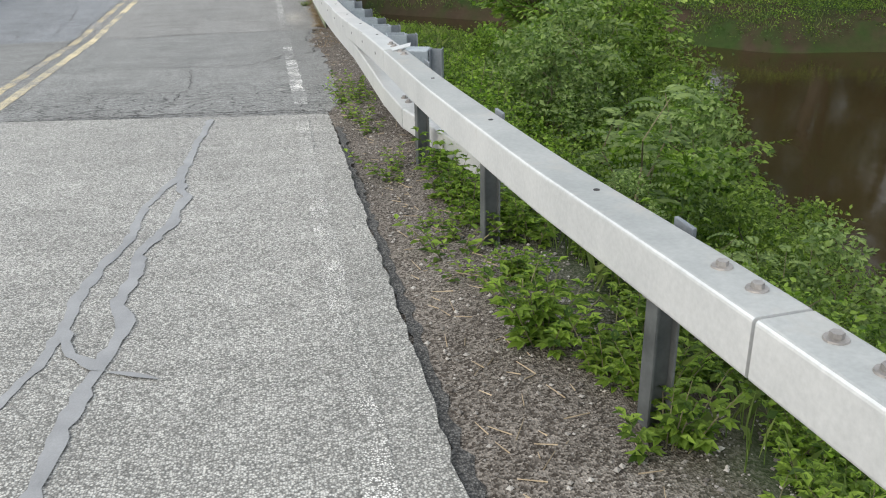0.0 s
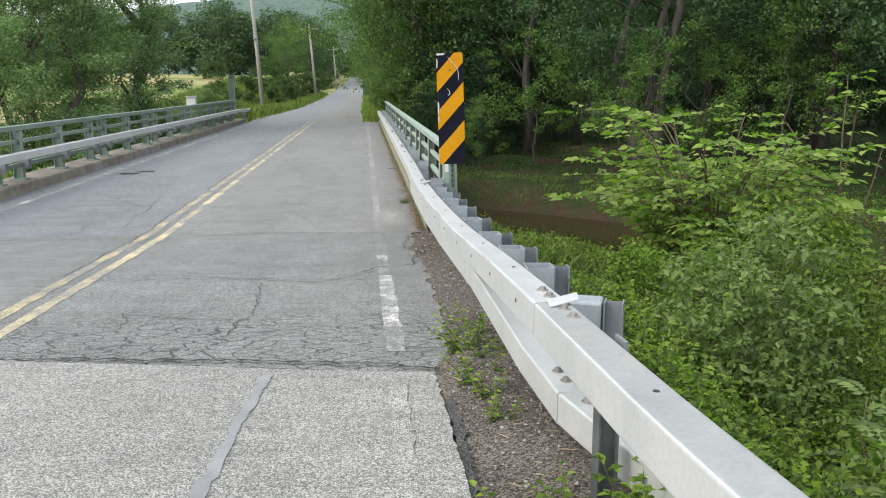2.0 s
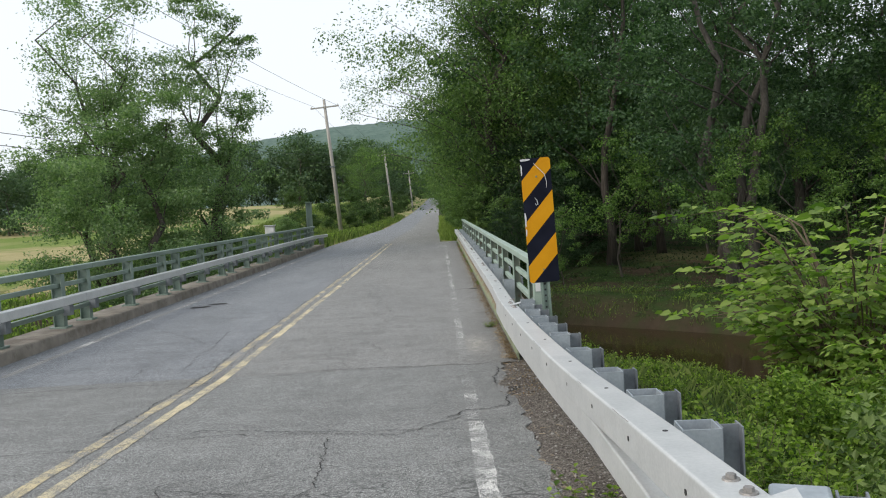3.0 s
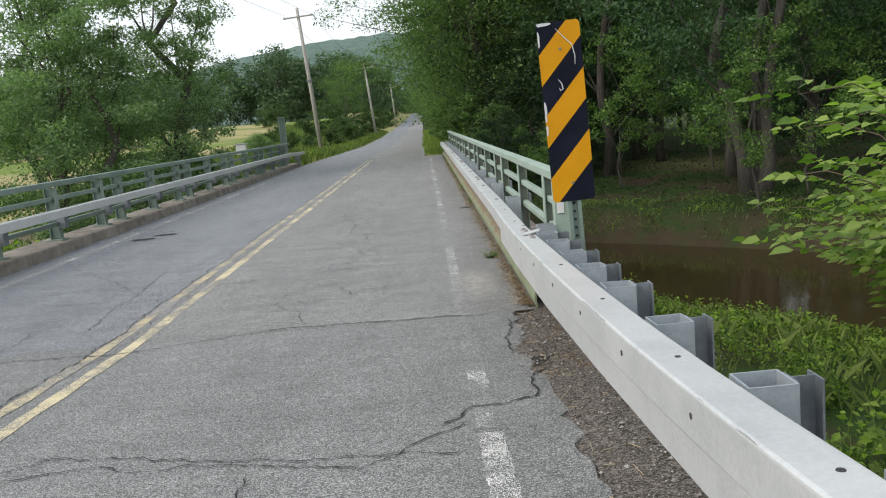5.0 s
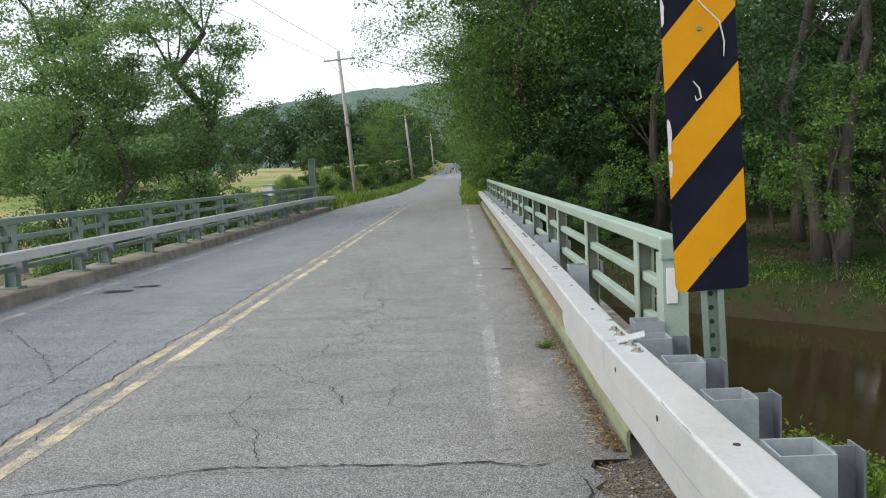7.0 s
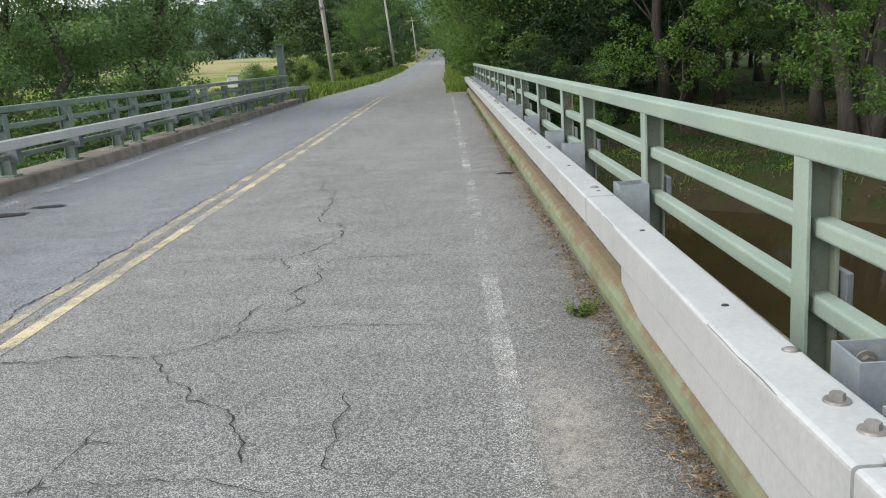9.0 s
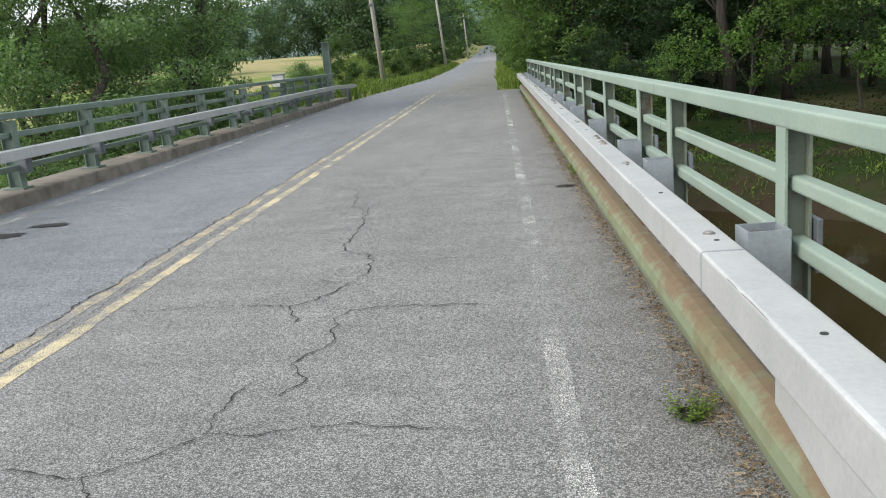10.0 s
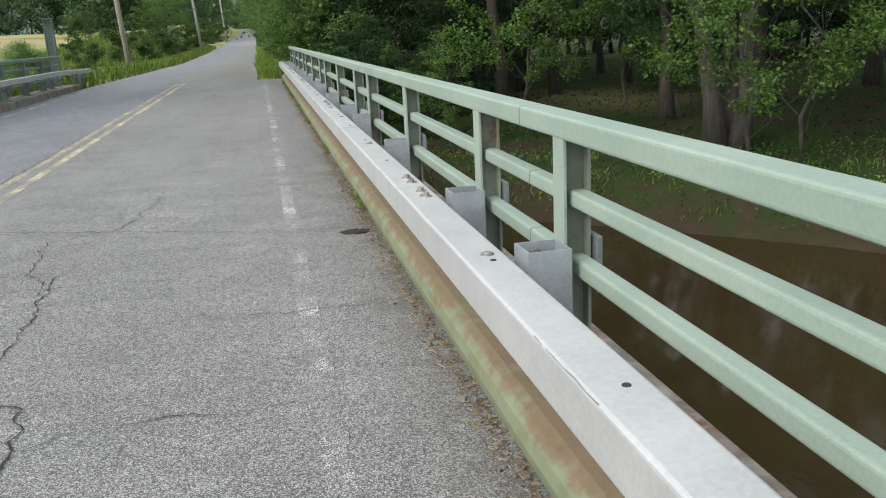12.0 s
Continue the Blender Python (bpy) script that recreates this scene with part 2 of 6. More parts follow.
M_BLACK = grainy("sign_black", (0.004, 0.005, 0.011), (0.010, 0.012, 0.024), 4, 120, 0.6)
M_BLACK.node_tree.nodes["Principled BSDF"].inputs["Specular IOR Level"].default_value = 0.12
M_YELLOW = grainy("sign_yellow", (0.54, 0.235, 0.002), (0.61, 0.275, 0.004), 6, 200, 0.6, 0.0, 0.05)
M_YELLOW.node_tree.nodes["Principled BSDF"].inputs["Specular IOR Level"].default_value = 0.2
M_SCRAPE = grainy("scraped_foil", (0.45, 0.46, 0.47), (0.65, 0.65, 0.65), 30, 200, 0.6)
M_WHITE = grainy("white_enamel", (0.66, 0.66, 0.65), (0.76, 0.76, 0.75), 4, 90, 0.5)
M_WOOD_POLE = grainy("grey_pole_wood", (0.25, 0.235, 0.21), (0.40, 0.38, 0.35), 2, 60, 0.85, 0.0, 0.5, stretch=(6, 6, 0.4))
M_BARK = grainy("bark", (0.035, 0.03, 0.025), (0.10, 0.085, 0.07), 3, 50, 0.95, 0.0, 0.9, stretch=(5, 5, 0.6))
M_BARK_GREY = grainy("grey_bark", (0.04, 0.035, 0.03), (0.10, 0.09, 0.076), 3, 50, 0.95, 0.0, 0.9, stretch=(5, 5, 0.6))
M_STEM = grainy("green_stem", (0.10, 0.09, 0.05), (0.17, 0.16, 0.08), 6, 90, 0.8)
M_TWIG_BARK = grainy("brown_twig_bark", (0.07, 0.05, 0.03), (0.15, 0.115, 0.075), 8, 90, 0.85)
M_TWIG = grainy("dry_straw", (0.22, 0.17, 0.11), (0.42, 0.34, 0.23), 9, 90, 0.9)
M_DEAD = leafy("dead_leaves", (0.10, 0.062, 0.035), (0.34, 0.255, 0.16), 0.1, 0.8)
M_LEAF_DARK = leafy("forest_leaves", (0.029, 0.066, 0.033), (0.108, 0.185, 0.078), 0.37)
M_LEAF_MID = leafy("roadside_leaves", (0.032, 0.064, 0.02), (0.10, 0.16, 0.05))
# darker leaf colour holds the canopy's shade inside the wood
M_LEAF_SHADED = leafy("shaded_understory_leaves", (0.013, 0.033, 0.014), (0.042, 0.082, 0.03), 0.3)
M_LEAF_GREY = leafy("silver_maple_leaves", (0.10, 0.165, 0.078), (0.28, 0.365, 0.19), 0.5)
M_LEAF_EDGE = leafy("sunlit_edge_leaves", (0.06, 0.115, 0.04), (0.20, 0.29, 0.095), 0.45)
M_LEAF_BRIGHT = leafy("bright_leaves", (0.09, 0.17, 0.028), (0.33, 0.43, 0.10), 0.46)
M_SAPLING = leafy("sapling_leaves", (0.055, 0.12, 0.03), (0.185, 0.285, 0.075), 0.42)
M_WEED = leafy("weed_leaves", (0.034, 0.074, 0.012), (0.29, 0.41, 0.065), 0.48)
M_SUMAC = leafy("sumac_leaves", (0.07, 0.12, 0.035), (0.23, 0.305, 0.10), 0.4)
M_LEAF_BANK = leafy("bank_leaves", (0.04, 0.08, 0.014), (0.23, 0.32, 0.06), 0.42)
M_LEAF_FRESH = leafy("fresh_bank_leaves", (0.045, 0.095, 0.014), (0.25, 0.36, 0.06), 0.45)
M_GRASS = leafy("grass_blades", (0.08, 0.13, 0.03), (0.24, 0.30, 0.09), 0.3)
M_VERGE = leafy("verge_blades", (0.13, 0.20, 0.04), (0.34, 0.42, 0.11), 0.35)
M_FAR = leafy("far_leaves", (0.05, 0.095, 0.05), (0.12, 0.18, 0.085), 0.3)
M_WIRE = grainy("cable_black", (0.02, 0.02, 0.02), (0.05, 0.05, 0.05), 5, 60, 0.7)


def ground_material():
    """Gravel by the road, soil and moss under trees, meadow further off."""
    m, nodes, links, bsdf = material("ground_soil")
    nt = m.node_tree
    p = place(nt)
    stones = cells(nt, p, 120, what="Color")
    sep = nt.nodes.new("ShaderNodeSeparateColor")
    links.new(stones, sep.inputs[0])
    gravel = mix(nt, ramp(nt, sep.outputs[0], [(0.2, (0, 0, 0)), (0.98, (1, 1, 1))]), (0.06, 0.053, 0.046), (0.275, 0.255, 0.23))
    gravel = mix(nt, 0.5, gravel, ramp(nt, tex(nt, p, 1.6, 6), [(0.3, (0.25, 0.22, 0.2)), (0.7, (0.68, 0.66, 0.64))]), "OVERLAY")
    soil = mix(nt, tex(nt, p, 3, 6), (0.025, 0.018, 0.012), (0.085, 0.066, 0.045))
    moss = mix(nt, tex(nt, p, 7, 6), (0.016, 0.034, 0.009), (0.046, 0.08, 0.022))
    wild = mix(nt, ramp(nt, tex(nt, p, 0.5, 6), [(0.40, (0, 0, 0)), (0.52, (1, 1, 1))]), soil, moss)
    straw = mix(nt, tex(nt, p, 0.6, 7, 0.7), (0.20, 0.20, 0.07), (0.46, 0.38, 0.22))
    green = mix(nt, tex(nt, p, 0.9, 7, 0.7), (0.10, 0.16, 0.035), (0.22, 0.27, 0.08))
    meadow = mix(nt, ramp(nt, tex(nt, p, 0.03, 4, stretch=(1, 2.2, 1)), [(0.44, (0, 0, 0)), (0.52, (1, 1, 1))]), green, straw)
    attr = nodes.new("ShaderNodeAttribute")
    attr.attribute_name = "cover"
    sepc = nodes.new("ShaderNodeSeparateColor")
    links.new(attr.outputs["Color"], sepc.inputs[0])
    bare = mix(nt, 1.0, ramp(nt, tex(nt, p, 0.9, 6), [(0.34, (0, 0, 0)), (0.52, (1, 1, 1))]), sepc.outputs[2], "MULTIPLY")
    wild = mix(nt, bare, wild, mix(nt, tex(nt, p, 5, 6), (0.025, 0.018, 0.012), (0.09, 0.068, 0.045)))
    c = mix(nt, sepc.outputs[1], wild, meadow)
    c = mix(nt, sepc.outputs[0], c, gravel)
    links.new(c, bsdf.inputs["Base Color"])
    bsdf.inputs["Roughness"].default_value, bsdf.inputs["Specular IOR Level"].default_value = 0.95, 0.08
    bump(nt, bsdf, mix(nt, 0.5, cells(nt, p, 120), tex(nt, p, 14, 6)), 0.9, 0.015)
    return m


def water_material():
    m, nodes, links, bsdf = material("brown_water")
    nt = m.node_tree
    p = place(nt)
    c = mix(nt, tex(nt, p, 0.5, 3), (0.026, 0.018, 0.008), (0.046, 0.032, 0.014))
    links.new(c, bsdf.inputs["Base Color"])
    bsdf.inputs["Roughness"].default_value, bsdf.inputs["IOR"].default_value = 0.06, 1.33
    bump(nt, bsdf, tex(nt, p, 3.5, 4, stretch=(1, 0.6, 1)), 0.12, 0.03)
    return m


def hill_material():
    m, nodes, links, bsdf = material("distant_woods")
    nt = m.node_tree
    p = place(nt)
    # the haze of distance is mixed into the woods' blue-green colour
    c = mix(nt, ramp(nt, tex(nt, p, 0.06, 8, 0.75), [(0.35, (0, 0, 0)), (0.65, (1, 1, 1))]), (0.055, 0.10, 0.085), (0.12, 0.175, 0.14))
    links.new(c, bsdf.inputs["Base Color"])
    bsdf.inputs["Roughness"].default_value = 1.0
    return m


# ---------------- mesh helpers ----------------
def mesh_of(name, verts, faces, mat, smooth=False):
    me = bpy.data.meshes.new(name)
    me.from_pydata(verts if isinstance(verts, list) else verts.tolist(), [], faces if isinstance(faces, list) else faces.tolist())
    me.materials.append(mat)
    if smooth:
        me.shade_smooth()
    me.update()
    return me


def part(name, bm, mat, parent=None, label="", smooth=False):
    me = bpy.data.meshes.new(name)
    bm.to_mesh(me)
    bm.free()
    me.materials.append(mat)
    if smooth:
        me.shade_smooth()
    ob = new(name, me)
    if parent is not None:
        ob.parent = parent
    if label:
        ob["label"] = label
    return ob


def child(name, me, parent, m=None, label=""):
    ob = new(name, me)
    ob.parent = parent
    if m is not None:
        ob.matrix_basis = m
    if label:
        ob["label"] = label
    return ob


def thing(name, label, category, group="", kind="", at=None):
    ob = new(name)
    if at is not None:
        ob.matrix_basis = at
    return tagged(ob, label, category, group, kind)


def box(bm, x0, x1, y0, y1, z0, z1, bevel=0.0):
    """An upright box between the limits, its edges rounded by bevel."""
    m = Matrix.Translation(((x0 + x1) / 2, (y0 + y1) / 2, (z0 + z1) / 2)) @ Matrix.Diagonal((x1 - x0, y1 - y0, z1 - z0, 1))
    r = bmesh.ops.create_cube(bm, size=1, matrix=m)
    if bevel:
        edges = list({e for v in r["verts"] for e in v.link_edges})
        bmesh.ops.bevel(bm, geom=edges, offset=bevel, segments=2, profile=0.5, affect="EDGES")
    return bm


def boxed(*limits, bevel=0.0):
    return box(bmesh.new(), *limits, bevel=bevel)


def sweep(stations, profile, closed=True, caps=True):
    """A profile of (across, up) carried along stations of (x, y, z), which run mainly along y."""
    bm = bmesh.new()
    rows = []
    for i, (x, y, z) in enumerate(stations):
        a, b = stations[max(i - 1, 0)], stations[min(i + 1, len(stations) - 1)]
        along = Vector((b[0] - a[0], b[1] - a[1], 0)).normalized()
        side = Vector((along.y, -along.x, 0))
        rows.append([bm.verts.new((x + side.x * u, y + side.y * u, z + w)) for u, w in profile])
    n = len(profile)
    for r0, r1 in zip(rows, rows[1:]):
        for k in range(n if closed else n - 1):
            bm.faces.new((r0[k], r1[k], r1[(k + 1) % n], r0[(k + 1) % n]))
    if caps and closed:
        bm.faces.new(rows[0])
        bm.faces.new(rows[-1][::-1])
    bmesh.ops.recalc_face_normals(bm, faces=bm.faces)
    return bm


def rounded(w, h, r, n=3):
    """A rectangle w wide, reaching down h from the top, with rounded corners."""
    pts = []
    for cx, cz, a0 in ((w / 2 - r, -r, 0), (-w / 2 + r, -r, 90), (-w / 2 + r, -h + r, 180), (w / 2 - r, -h + r, 270)):
        for k in range(n + 1):
            a = radians(a0 + 90 * k / n)
            pts.append((cx + r * math.cos(a), cz + r * math.sin(a)))
    return pts


def tube(points, radii, sides=7):
    """A tapered tube along points."""
    bm = bmesh.new()
    rows = []
    for i, p in enumerate(points):
        d = (Vector(points[min(i + 1, len(points) - 1)]) - Vector(points[max(i - 1, 0)])).normalized()
        u = d.orthogonal().normalized()
        v = d.cross(u)
        rows.append([bm.verts.new(Vector(p) + radii[i] * (math.cos(2 * math.pi * k / sides) * u + math.sin(2 * math.pi * k / sides) * v)) for k in range(sides)])
    for r0, r1 in zip(rows, rows[1:]):
        best = min(range(sides), key=lambda s: sum((r0[k].co - r1[(k + s) % sides].co).length for k in range(sides)))
        for k in range(sides):
            bm.faces.new((r0[k], r0[(k + 1) % sides], r1[(k + 1 + best) % sides], r1[(k + best) % sides]))
    bm.faces.new(rows[0][::-1])
    bm.faces.new(rows[-1])
    return bm


def joined(bms):
    """Several bmeshes in one."""
    out = bmesh.new()
    for b in bms:
        me = bpy.data.meshes.new("joint")
        b.to_mesh(me)
        b.free()
        out.from_mesh(me)
        bpy.data.meshes.remove(me)
    return out


def data_of(name, bm, mat, smooth=False):
    me = bpy.data.meshes.new(name)
    bm.to_mesh(me)
    bm.free()
    me.materials.append(mat)
    if smooth:
        me.shade_smooth()
    return me


def bent(t, knots):
    """A smooth value between knots of (t, value)."""
    ts, vs = zip(*knots)
    return float(np.interp(t, ts, vs))


# ---------------- the lie of the land ----------------
DECK0, DECK1 = 11.35, 43.0
ROAD_R, ROAD_L = 0.72, -5.32
KERB_R, KERB_L = 1.11, -5.32
WATER_Z = -2.5


def road_z(y):
    return bent(y, [(-60, 0.9), (-8, 0.675), (11.3, 0), (45, 0), (60, -0.12), (85, -0.3), (120, -0.15), (180, 0.55), (300, 2.4), (450, 5.5), (900, 16)])


def smooth01(t):
    t = np.clip(t, 0, 1)
    return t * t * (3 - 2 * t)


def land(x, y):
    """Height of the ground, for arrays."""
    x, y = np.asarray(x, float), np.asarray(y, float)
    ys = np.array([-60, -8, 11.3, 45, 60, 85, 120, 180, 300, 450, 900.0])
    rz = np.interp(y, ys, [road_z(v) for v in ys])
    s = -0.668 * x - 0.744 * y
    near = -16.5 + 0.5 * np.clip(x - 6, 0, 30) - 4.0 * np.exp(-((x - 4.4) / 2.0) ** 2 - ((y - 20.5) / 3.6) ** 2)
    top = np.clip(rz, 0, 1) - 0.06
    near_z = -2.75 + (2.75 + top) * smooth01((s - near + 0.2) / 8.2)
    shore = np.interp(y, [-30, -5, 5, 8, 12, 16, 19, 22], [4.6, 4.9, 5.9, 6.9, 7.5, 7.2, 6.6, 6.0])
    slope_z = -2.75 + (2.75 + top) * smooth01((shore + 0.35 - x) / 5.0)
    near_z = np.where((x > 0) & (y < 19), np.minimum(near_z, slope_z), near_z)
    cut = np.maximum(-0.7 - 0.6 * (y - 12.5), -2.75)
    inner = smooth01((y - 12.5) / 1.5) * smooth01((5.5 - x) / 0.7) * (x > 0)
    near_z = near_z + (np.minimum(near_z, cut) - near_z) * inner
    edge = -25.3 + 2.0 * np.exp(-((x - 13.4) / 2.6) ** 2)
    far_z = -2.85 + 1.15 * smooth01((edge - s) / 1.6) + 0.25 * smooth01((edge - 1.7 - s) / 8)
    z = np.where(s > (near - 25.3) / 2, near_z, far_z)
    wob = 0.10 * np.sin(x * 1.3 + 0.6 * y) * np.sin(y * 0.9 - 0.4 * x) + 0.05 * np.sin(3.1 * x) * np.sin(2.7 * y)
    z = z + np.where((z > -2.4), wob, 0)
    outside = np.maximum(np.maximum(x - 2.2, -6.6 - x), 0)
    bank = rz + 0.02 - np.where(x > 0, 0.45, 0.16) * outside
    approach = (y < DECK0 + 0.02)
    after = smooth01((y - DECK1 + 1.0) / 1.5)
    z = np.where(approach & (x <= 0) & (x > -7), rz + 0.06, z)
    z = np.where(approach & (x <= -7), np.maximum(z, rz + 0.06 - 0.3 * (-7 - x)), z)
    z = np.where(y > DECK1 - 1.0, np.maximum(z, bank * after + z * (1 - after)), z)
    far = np.clip((np.abs(x) + np.abs(y) - 120) / 400, 0, 1)
    z = np.where((x < -30) & (y > 30), np.maximum(z, -1.5 + 1.2 * far), z)
    z = z + 5.0 * smooth01((y - 55) / 135) * smooth01((-7.5 - x) / 7) * smooth01((420 - y) / 120 + 1)
    z = np.where((x > -6.3) & (x < 1.75) & (y > DECK0 + 0.02) & (y < DECK1), np.minimum(z, -0.75), z)
    # the bed of the road, and the shoulder beside it
    bed = (x > -6.0) & (x < np.where(approach, 0.68, 0.25)) & (approach | (y > DECK1 + 0.3))
    z = np.where(bed, rz - 0.12, z)
    shoulder = approach & (x >= 0.68) & (x < 2.6)
    level = rz - 0.03 + 0.06 * smooth01((x - 0.7) / 0.5) + 0.25 * wob
    blend = smooth01((x - 1.35) / 1.2)
    z = np.where(shoulder, level * (1 - blend) + z * blend, z)
    return z


def land_at(x, y):
    return float(land(np.array([x]), np.array([y]))[0])


# ---------------- ground, river, road ----------------
def build_ground():
    def steps(knots):
        out = []
        for (a, b, d) in knots:
            out += list(np.arange(a, b, d))
        return np.array(out + [knots[-1][1]], float)

    xs = steps([(-2500, -300, 200), (-300, -60, 20), (-60, -16, 3), (-16, -5, 0.6), (-5, 0.2, 0.8), (0.2, 0.6, 0.1), (0.6, 3, 0.12), (3, 15, 0.3), (15, 60, 2.5), (60, 300, 24), (300, 2500, 220)])
    ys = steps([(-800, -60, 74), (-60, -6, 4), (-6, 14, 0.25), (14, 34, 0.4), (34, 60, 1.0), (60, 200, 6), (200, 900, 50), (900, 2600, 170)])
    gx, gy = np.meshgrid(xs, ys)
    gz = land(gx, gy)
    rng = np.random.default_rng(3)
    gz = gz + rng.normal(0, 0.006, gz.shape) * ((gx > 0.8) & (gx < 3) & (gy < 12))
    nx, ny = len(xs), len(ys)
    verts = np.stack([gx.ravel(), gy.ravel(), gz.ravel()], 1)
    i = np.arange(nx * ny).reshape(ny, nx)
    faces = np.stack([i[:-1, :-1], i[:-1, 1:], i[1:, 1:], i[1:, :-1]], -1).reshape(-1, 4)
    me = mesh_of("ground", verts, faces, ground_material(), True)
    cover = me.color_attributes.new("cover", "FLOAT_COLOR", "POINT")
    gravel = ((gx < 1.75) & (gx > 0.3) & (gy < 12)).astype(float)
    gravel = np.where((gx >= 1.2) & (gx < 1.75) & (gy < 12), 1 - (gx - 1.2) / 0.55, gravel)
    here = land(gx, gy)
    gravel = np.where((here < -2.0) & (-0.668 * gx - 0.744 * gy > -22) & (gy > 12), 0.85, gravel)
    meadow = smooth01((-8 - gx) / 6) * smooth01((gy - 33) / 10) + smooth01((gy - 44) / 3) * smooth01((-4.6 - gx) / 1.0)
    far_s = -0.668 * gx - 0.744 * gy
    earth = 0.75 * smooth01((far_s + 27.8) / 1.2) * smooth01((-24 - far_s) / 1) * (gx > 0)
    meadow = meadow + smooth01((gy - 43) / 0.6) * smooth01((gx - 0.2) / 0.3) * smooth01((3.4 - gx) / 1.2) * smooth01((130 - gy) / 20)
    meadow = meadow + 0.55 * np.exp(-((gx - 13) / 3.0) ** 2 - ((gy - 46) / 4.5) ** 2)
    col = np.stack([gravel.ravel(), np.clip(meadow, 0, 1).ravel(), earth.ravel(), 1 + 0 * gx.ravel()], 1)
    cover.data.foreach_set("color", col.ravel().astype(np.float32))
    tagged(new("ground", me), "gravelly shoulder, mossy river bank and straw-coloured meadow", "ground", kind="structure")
    bm = bmesh.new()
    v = [bm.verts.new(p) for p in ((-70, 5, WATER_Z), (60, -70, WATER_Z), (110, -40, WATER_Z), (-40, 75, WATER_Z))]
    bm.faces.new(v)
    bmesh.ops.subdivide_edges(bm, edges=bm.edges, cuts=20, use_grid_fill=True)
    bmesh.ops.recalc_face_normals(bm, faces=bm.faces)
    tagged(part("water", bm, water_material(), smooth=True), "still muddy brown river under the bridge", "river", kind="structure")


def strip(name, x0, x1, ys, lift, mat, label, category="road", ragged=0.0, thick=0.0, cross=8, kind="structure", parent=None, seed=1):
    """A sheet along the road between x0 and x1, with edges that may be ragged."""
    rng = random.Random(seed)
    bm = bmesh.new()
    rows = []
    for y in ys:
        a, b = x0 + rng.uniform(-ragged, ragged) * 0.5, x1 + rng.uniform(-ragged, ragged)
        row = [bm.verts.new((a + (b - a) * k / cross, y, road_z(y) + lift)) for k in range(cross + 1)]
        if thick:
            row.append(bm.verts.new((b + 0.015, y, road_z(y) + lift - thick)))
        rows.append(row)
    for r0, r1 in zip(rows, rows[1:]):
        for k in range(len(r0) - 1):
            bm.faces.new((r0[k], r0[k + 1], r1[k + 1], r1[k]))
    return tagged(part(name, bm, mat, parent, label), "", category if parent is None else "", kind=kind if parent is None else "")


build_ground()
SEAM = 5.62
fine_ys = [-8 + 0.06 * k for k in range(int((SEAM + 8) / 0.06) + 1)]
road_near = strip("road_near", -6.0, ROAD_R, fine_ys + [SEAM], 0.012, M_CHIP, "light grey chip-sealed road with a broken edge", ragged=0.009, thick=0.13, seed=4)
road_patch = strip("road_patch", -6.0, 0.9, [5.3 + 0.1 * k for k in range(61)], 0.0, M_OLD, "dark old asphalt with alligator cracking", ragged=0.04, thick=0.13, seed=5)
road_deck = strip("road_deck", KERB_L, KERB_R, [11.3 + 1.0 * k for k in range(33)], 0.001, M_DECK, "grey asphalt bridge deck with long cracks", seed=6)
road_far = strip("road_far", -5.25, 0.28, [43.3, 45, 50, 55, 60, 70, 85, 100, 120, 150, 180, 240, 300, 380, 450, 475], 0.0, M_DECK, "grey country road climbing into the trees", seed=7)

# the seam between the two surfaces lies askew
for v in road_near.data.vertices:
    if v.co.y > 4.0:
        v.co.y += -0.165 * (v.co.x + 0.6) * (v.co.y - 4.0) / (SEAM - 4.0) + 0.02 * noise.noise((3 * v.co.x, 0, 0))

# bridge body below the deck
bm = boxed(-6.05, 1.62, DECK0 + 0.05, DECK1 + 0.3, -0.55, -0.03, bevel=0.02)
bridge = thing("bridge_deck", "concrete bridge deck on steel girders over the river", "bridge", kind="structure")
part("deck_slab", bm, M_CONCRETE, bridge, "stained concrete slab")
for gx in (-5.4, -3.2, -1.0, 1.1):
    part("girder", boxed(gx - 0.15, gx + 0.15, DECK0 - 0.1, DECK1 + 0.3, -1.15, -0.55, bevel=0.01), M_LEFT_RAIL, bridge)
for ay in (DECK0 - 0.55, DECK1 + 0.3):
    part("abutment", boxed(-6.2, 1.5, ay, ay + 0.6, -3.2, -0.16 if ay < 20 else -0.56, bevel=0.02), M_CONCRETE, bridge)


